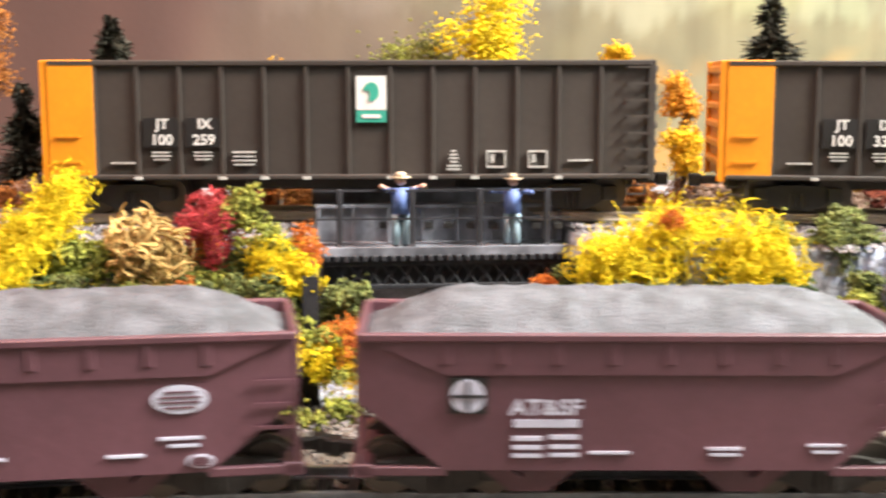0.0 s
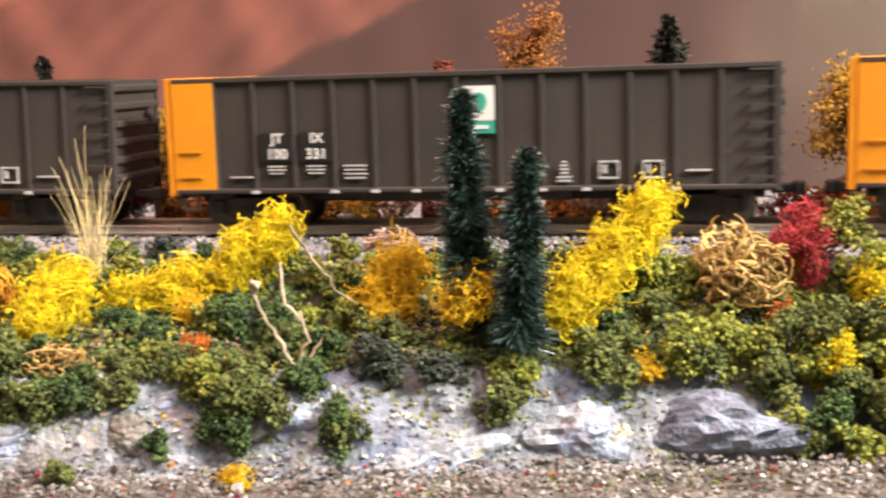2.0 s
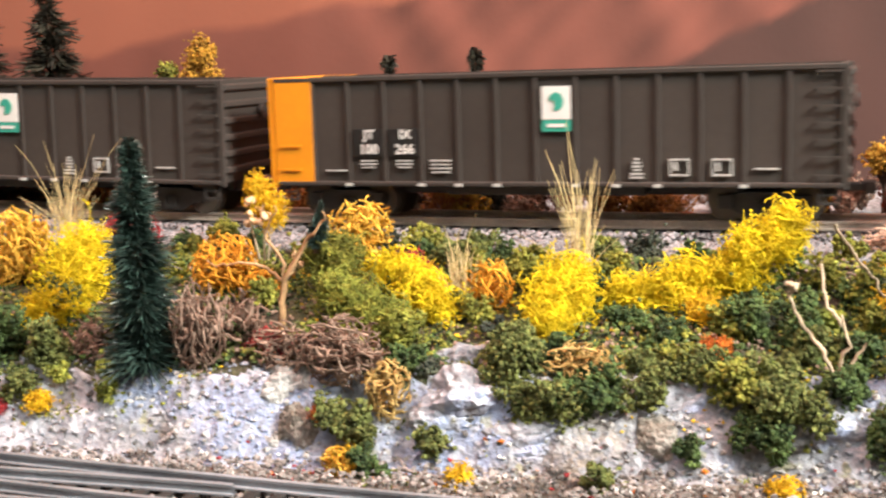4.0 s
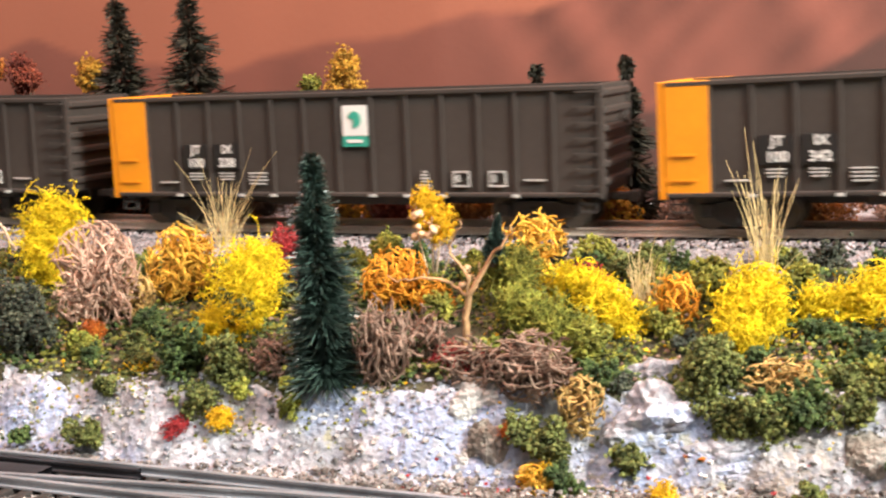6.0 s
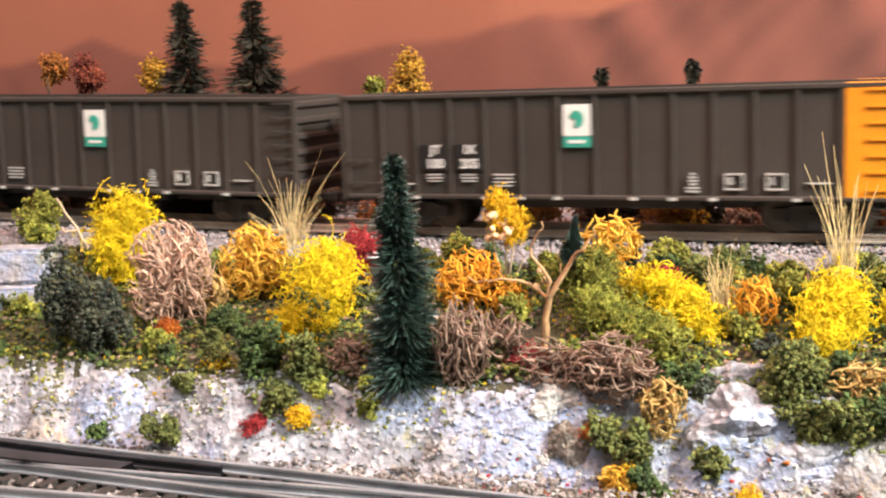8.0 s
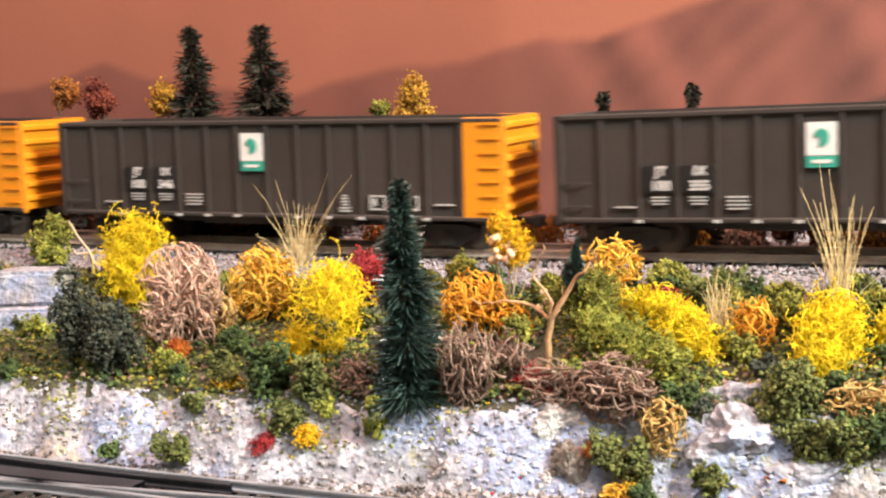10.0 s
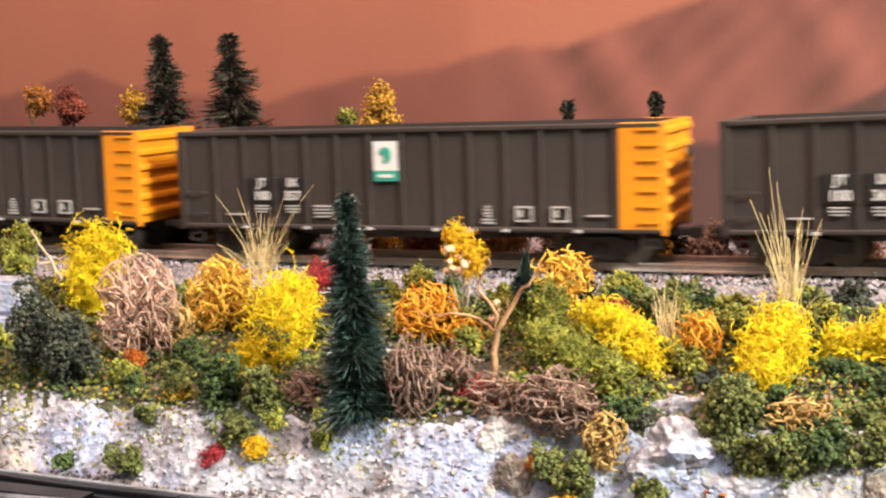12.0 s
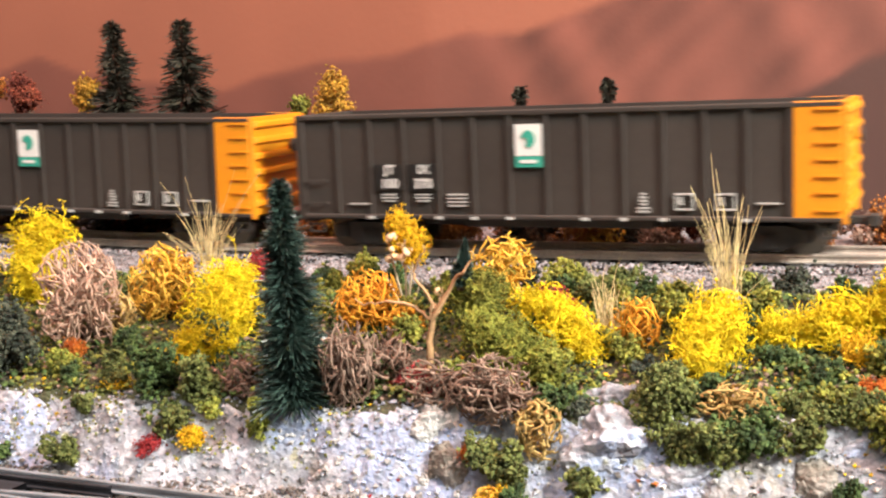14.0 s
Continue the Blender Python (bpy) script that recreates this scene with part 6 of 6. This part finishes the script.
plume("yellow", (0.1103, -0.0360, 0.0339, 0.0042), (0.1224, -0.0320, 0.0349, 0.0051), (0.1359, -0.0280, 0.0396, 0.0063), (0.1465, -0.0240, 0.0462, 0.0063), (0.1507, -0.0200, 0.0506, 0.0039))
plume("gold", (0.1316, -0.0400, 0.0325, 0.0038), (0.1361, -0.0360, 0.0262, 0.0033))
plume("yellow", (0.2245, -0.0340, 0.0307, 0.0053), (0.2299, -0.0267, 0.0389, 0.0070), (0.2388, -0.0193, 0.0462, 0.0062), (0.2460, -0.0120, 0.0564, 0.0047))
plume("yellow", (-0.0414, -0.0440, 0.0448, 0.0081), (-0.0384, -0.0527, 0.0390, 0.0098), (-0.0382, -0.0613, 0.0310, 0.0086), (-0.0412, -0.0700, 0.0264, 0.0043))
plume("yellow", (-0.1202, -0.0360, 0.0566, 0.0087), (-0.1207, -0.0410, 0.0491, 0.0090), (-0.1187, -0.0460, 0.0409, 0.0060))
plume("yellow", (0.0478, -0.0360, 0.0384, 0.0039), (0.0585, -0.0420, 0.0368, 0.0060), (0.0673, -0.0480, 0.0311, 0.0053))
plume("yellow", (0.0994, -0.0360, 0.0384, 0.0053), (0.0986, -0.0440, 0.0337, 0.0076), (0.0959, -0.0520, 0.0277, 0.0053))
plume("gold", (0.1844, -0.0280, 0.0435, 0.0064), (0.1815, -0.0320, 0.0336, 0.0066), (0.1781, -0.0360, 0.0280, 0.0047))
plume("gold", (0.2060, -0.0400, 0.0396, 0.0048), (0.2000, -0.0440, 0.0349, 0.0042))
plume("yellow", (0.4138, -0.0220, 0.0431, 0.0091), (0.4003, -0.0260, 0.0370, 0.0119), (0.3810, -0.0300, 0.0364, 0.0073))
plume("yellow", (0.4187, -0.0300, 0.0374, 0.0118), (0.4294, -0.0340, 0.0349, 0.0088))
plume("yellow", (0.2958, -0.0200, 0.0389, 0.0050), (0.2994, -0.0230, 0.0341, 0.0053), (0.3051, -0.0260, 0.0345, 0.0038))
plume("lime", (0.0393, -0.0500, 0.0355, 0.0049), (0.0495, -0.0540, 0.0309, 0.0062), (0.0607, -0.0580, 0.0287, 0.0055))
plume("olive", (0.0297, -0.0400, 0.0424, 0.0054), (0.0406, -0.0440, 0.0433, 0.0053))
plume("gold", (0.0087, -0.0280, 0.0512, 0.0035), (0.0071, -0.0270, 0.0558, 0.0041), (0.0039, -0.0260, 0.0597, 0.0026))


def berry_tree():
    """Thin pale twigs with clustered cream blossom balls."""
    root = tagged(new("blossom_tree"), "pale twig tree with clustered cream blossom balls", "tree")
    foot = Vector((0.0072, -0.0300, 0.0330))
    root.location = foot
    rng = seed()
    for dx, dz in ((-0.0040, 0.0200), (0.0010, 0.0225), (0.0035, 0.0165), (-0.0065, 0.0140), (0.0060, 0.0110)):
        part("limb", rod(bmesh.new(), (0, 0, 0), (dx, rng.uniform(-0.002, 0.002), dz), 0.0005, 0.0002, 5), M["pale"], root)
    for k in range(16):
        bm = bmesh.new()
        bmesh.ops.create_icosphere(bm, subdivisions=2, radius=rng.uniform(0.0007, 0.0013))
        part("blossom", bm, LEAF["cream"], root, at=(rng.uniform(-0.0055, 0.0025), rng.uniform(-0.003, 0.001), rng.uniform(0.0155, 0.0235)))
    for dx, dz in ((0.0125, 0.0085), (0.0135, 0.0060), (0.0110, 0.0040)):
        bm = bmesh.new()
        bmesh.ops.create_icosphere(bm, subdivisions=2, radius=0.0013)
        part("blossom", bm, LEAF["cream"], root, at=(dx, -0.004, dz))


berry_tree()


def stone_block(x, y, z, sx, sy, sz, turn):
    bm = bmesh.new()
    bmesh.ops.create_cube(bm, size=1.0, matrix=Matrix.Diagonal((sx, sy, sz, 1)))
    bmesh.ops.bevel(bm, geom=bm.edges[:], offset=0.0012, segments=2, affect="EDGES")
    bmesh.ops.subdivide_edges(bm, edges=bm.edges[:], cuts=3, use_grid_fill=True)
    for v in bm.verts:
        v.co += Vector((1, 1, 1)) * 0.0006 * noise.noise(v.co * 300)
    ob = new("stone_block", finish("stone_block", bm, ROCK))
    ob.matrix_basis = pose(x, y, z, 0, 0, turn)
    return tagged(ob, "smooth grey stone block of the retaining wall", "stone", "retaining wall blocks")


stone_block(-0.1520, -0.0540, 0.0425, 0.024, 0.014, 0.0110, 22)
stone_block(-0.1500, -0.0570, 0.0300, 0.026, 0.018, 0.0135, 22)
foam("lime", 0.2620, -0.0300, 0.0200, 0.0085, 0.0065)
foam("green", 0.2720, -0.0330, 0.0120, 0.0085, 0.0070)
foam("lime", 0.2820, -0.0290, 0.0170, 0.0085, 0.0070)
foam("green", 0.2910, -0.0300, 0.0100, 0.0080, 0.0075)
foam("dark", 0.2850, -0.0360, 0.0030, 0.0080, 0.0070)
foam("lime", 0.2970, -0.0270, 0.0180, 0.0075, 0.0065)
foam("green", 0.3000, -0.0330, 0.0040, 0.0080, 0.0075)
foam("olive", 0.2760, -0.0380, 0.0010, 0.0070, 0.0055)
foam("lime", 0.2920, -0.0380, -0.0010, 0.0070, 0.0055)
foam("green", 0.2560, -0.0350, 0.0170, 0.0075, 0.0050)
foam("olive", 0.3030, -0.0280, 0.0120, 0.0070, 0.0065)
foam("green", 0.0865, -0.0660, 0.0120, 0.0070, 0.0055)
foam("green", 0.1240, -0.0640, 0.0130, 0.0065, 0.0050)
foam("olive", 0.1440, -0.0600, 0.0150, 0.0070, 0.0055)
foam("dark", 0.1660, -0.0560, 0.0150, 0.0070, 0.0050)
flock("yellow", 0.2880, -0.0330, 0.0180, 0.0045, 0.0040)
flock("rust", 0.2750, -0.0270, 0.0270, 0.0035, 0.0030)
flock("yellow", 0.3000, -0.0350, 0.0120, 0.0045, 0.0045)
straw(-0.0761, -0.0102, 0.0415, 0.0247, 0.0101)
straw(0.0974, -0.0227, 0.0352, 0.0317, 0.0087)
straw(0.0708, -0.0393, 0.0302, 0.0172, 0.0057)
bare("bare_tree", "leafless tan twig tree with forked limbs", "wood", ((0.0322, -0.068, 0.0231), (0.035, -0.068, 0.041), 0.00110, 0.00100), ((0.035, -0.068, 0.041), (0.0306, -0.068, 0.0513), 0.00060, 0.00040), ((0.0306, -0.068, 0.0513), (0.0336, -0.068, 0.0597), 0.00040, 0.00020), ((0.035, -0.068, 0.041), (0.0442, -0.068, 0.0529), 0.00090, 0.00050), ((0.0442, -0.068, 0.0529), (0.0466, -0.068, 0.0584), 0.00040, 0.00020), ((0.035, -0.068, 0.041), (0.0224, -0.068, 0.0453), 0.00060, 0.00040), ((0.0224, -0.068, 0.0453), (0.0131, -0.068, 0.0456), 0.00030, 0.00020), ((0.035, -0.068, 0.041), (0.0383, -0.068, 0.0494), 0.00050, 0.00020))
bare("dead_branch", "pale dead branches lying on the slope", "pale", ((0.1647, -0.053, 0.0202), (0.1589, -0.053, 0.0295), 0.00060, 0.00050), ((0.1589, -0.053, 0.0295), (0.1534, -0.053, 0.0398), 0.00050, 0.00050), ((0.1535, -0.053, 0.0391), (0.1532, -0.053, 0.0413), 0.00110, 0.00080), ((0.165, -0.053, 0.0202), (0.165, -0.053, 0.0348), 0.00060, 0.00040), ((0.165, -0.053, 0.0323), (0.1607, -0.053, 0.0461), 0.00060, 0.00040), ((0.1647, -0.053, 0.0202), (0.1704, -0.053, 0.0287), 0.00050, 0.00030), ((0.1637, -0.053, 0.0548), (0.1691, -0.053, 0.0462), 0.00050, 0.00040), ((0.1691, -0.053, 0.0462), (0.1779, -0.053, 0.0372), 0.00040, 0.00030))
bare("dead_branch", "short pale dead branch beside the track", "pale", ((-0.1261, -0.05, 0.0477), (-0.1376, -0.05, 0.0634), 0.00070, 0.00040), ((-0.1301, -0.05, 0.053), (-0.1358, -0.05, 0.0539), 0.00050, 0.00030))


# ---- motion ----
def train_x(t):
    """Left end of the second gondola along the line."""
    return float(np.interp(t, (0.0, 0.5, 1.0, 1.5, 2.2, 2.8, 3.5, 5.8, 6.5, 7.0, 7.5, 8.2, 10.3, 11.0, 11.5, 12.5, 13.0, 13.5, 14.0), TRAIN))


TRAIN = (0.4224, 0.3432, 0.2646, 0.1870, 0.0772, -0.0140, -0.1173, -0.4622, -0.5706, -0.6481, -0.7252, -0.8357, -1.1496, -1.2571, -1.3358, -1.4900, -1.5666, -1.6429, -1.7192)


def near_x(t):
    """Left end of the last hopper."""
    return 0.1958 + 0.0680 * t


def motions():
    stamps = [0.5 * i for i in range(29)]
    for i, car in enumerate(GONDOLAS):
        rows = []
        for t in stamps:
            left = train_x(t) + PITCH * (i - 1)
            tilt = math.atan2(track_y(left + 0.147) - track_y(left + 0.022), 0.125)
            x = left + GL / 2 * math.cos(tilt) - GW * math.sin(tilt)
            ya, yb = track_y(x - 0.0625), track_y(x + 0.0625)
            za, zb = rise(x - 0.0625), rise(x + 0.0625)
            rows.append((t, pose(x, (ya + yb) / 2, RAIL_Z + (za + zb) / 2, 0, -math.degrees(math.atan2(zb - za, 0.125)), math.degrees(math.atan2(yb - ya, 0.125)))))
        walk(car, rows)
    for i, car in enumerate(HOPPERS):
        rows = []
        for t in stamps:
            x = near_x(t) + HPITCH * i + HL / 2
            ya, yb = front_y(x - 0.0375), front_y(x + 0.0375)
            rows.append((t, pose(x, (ya + yb) / 2, FRONT_Z, 0, 0, math.degrees(math.atan2(yb - ya, 0.075)))))
        walk(car, rows)


motions()
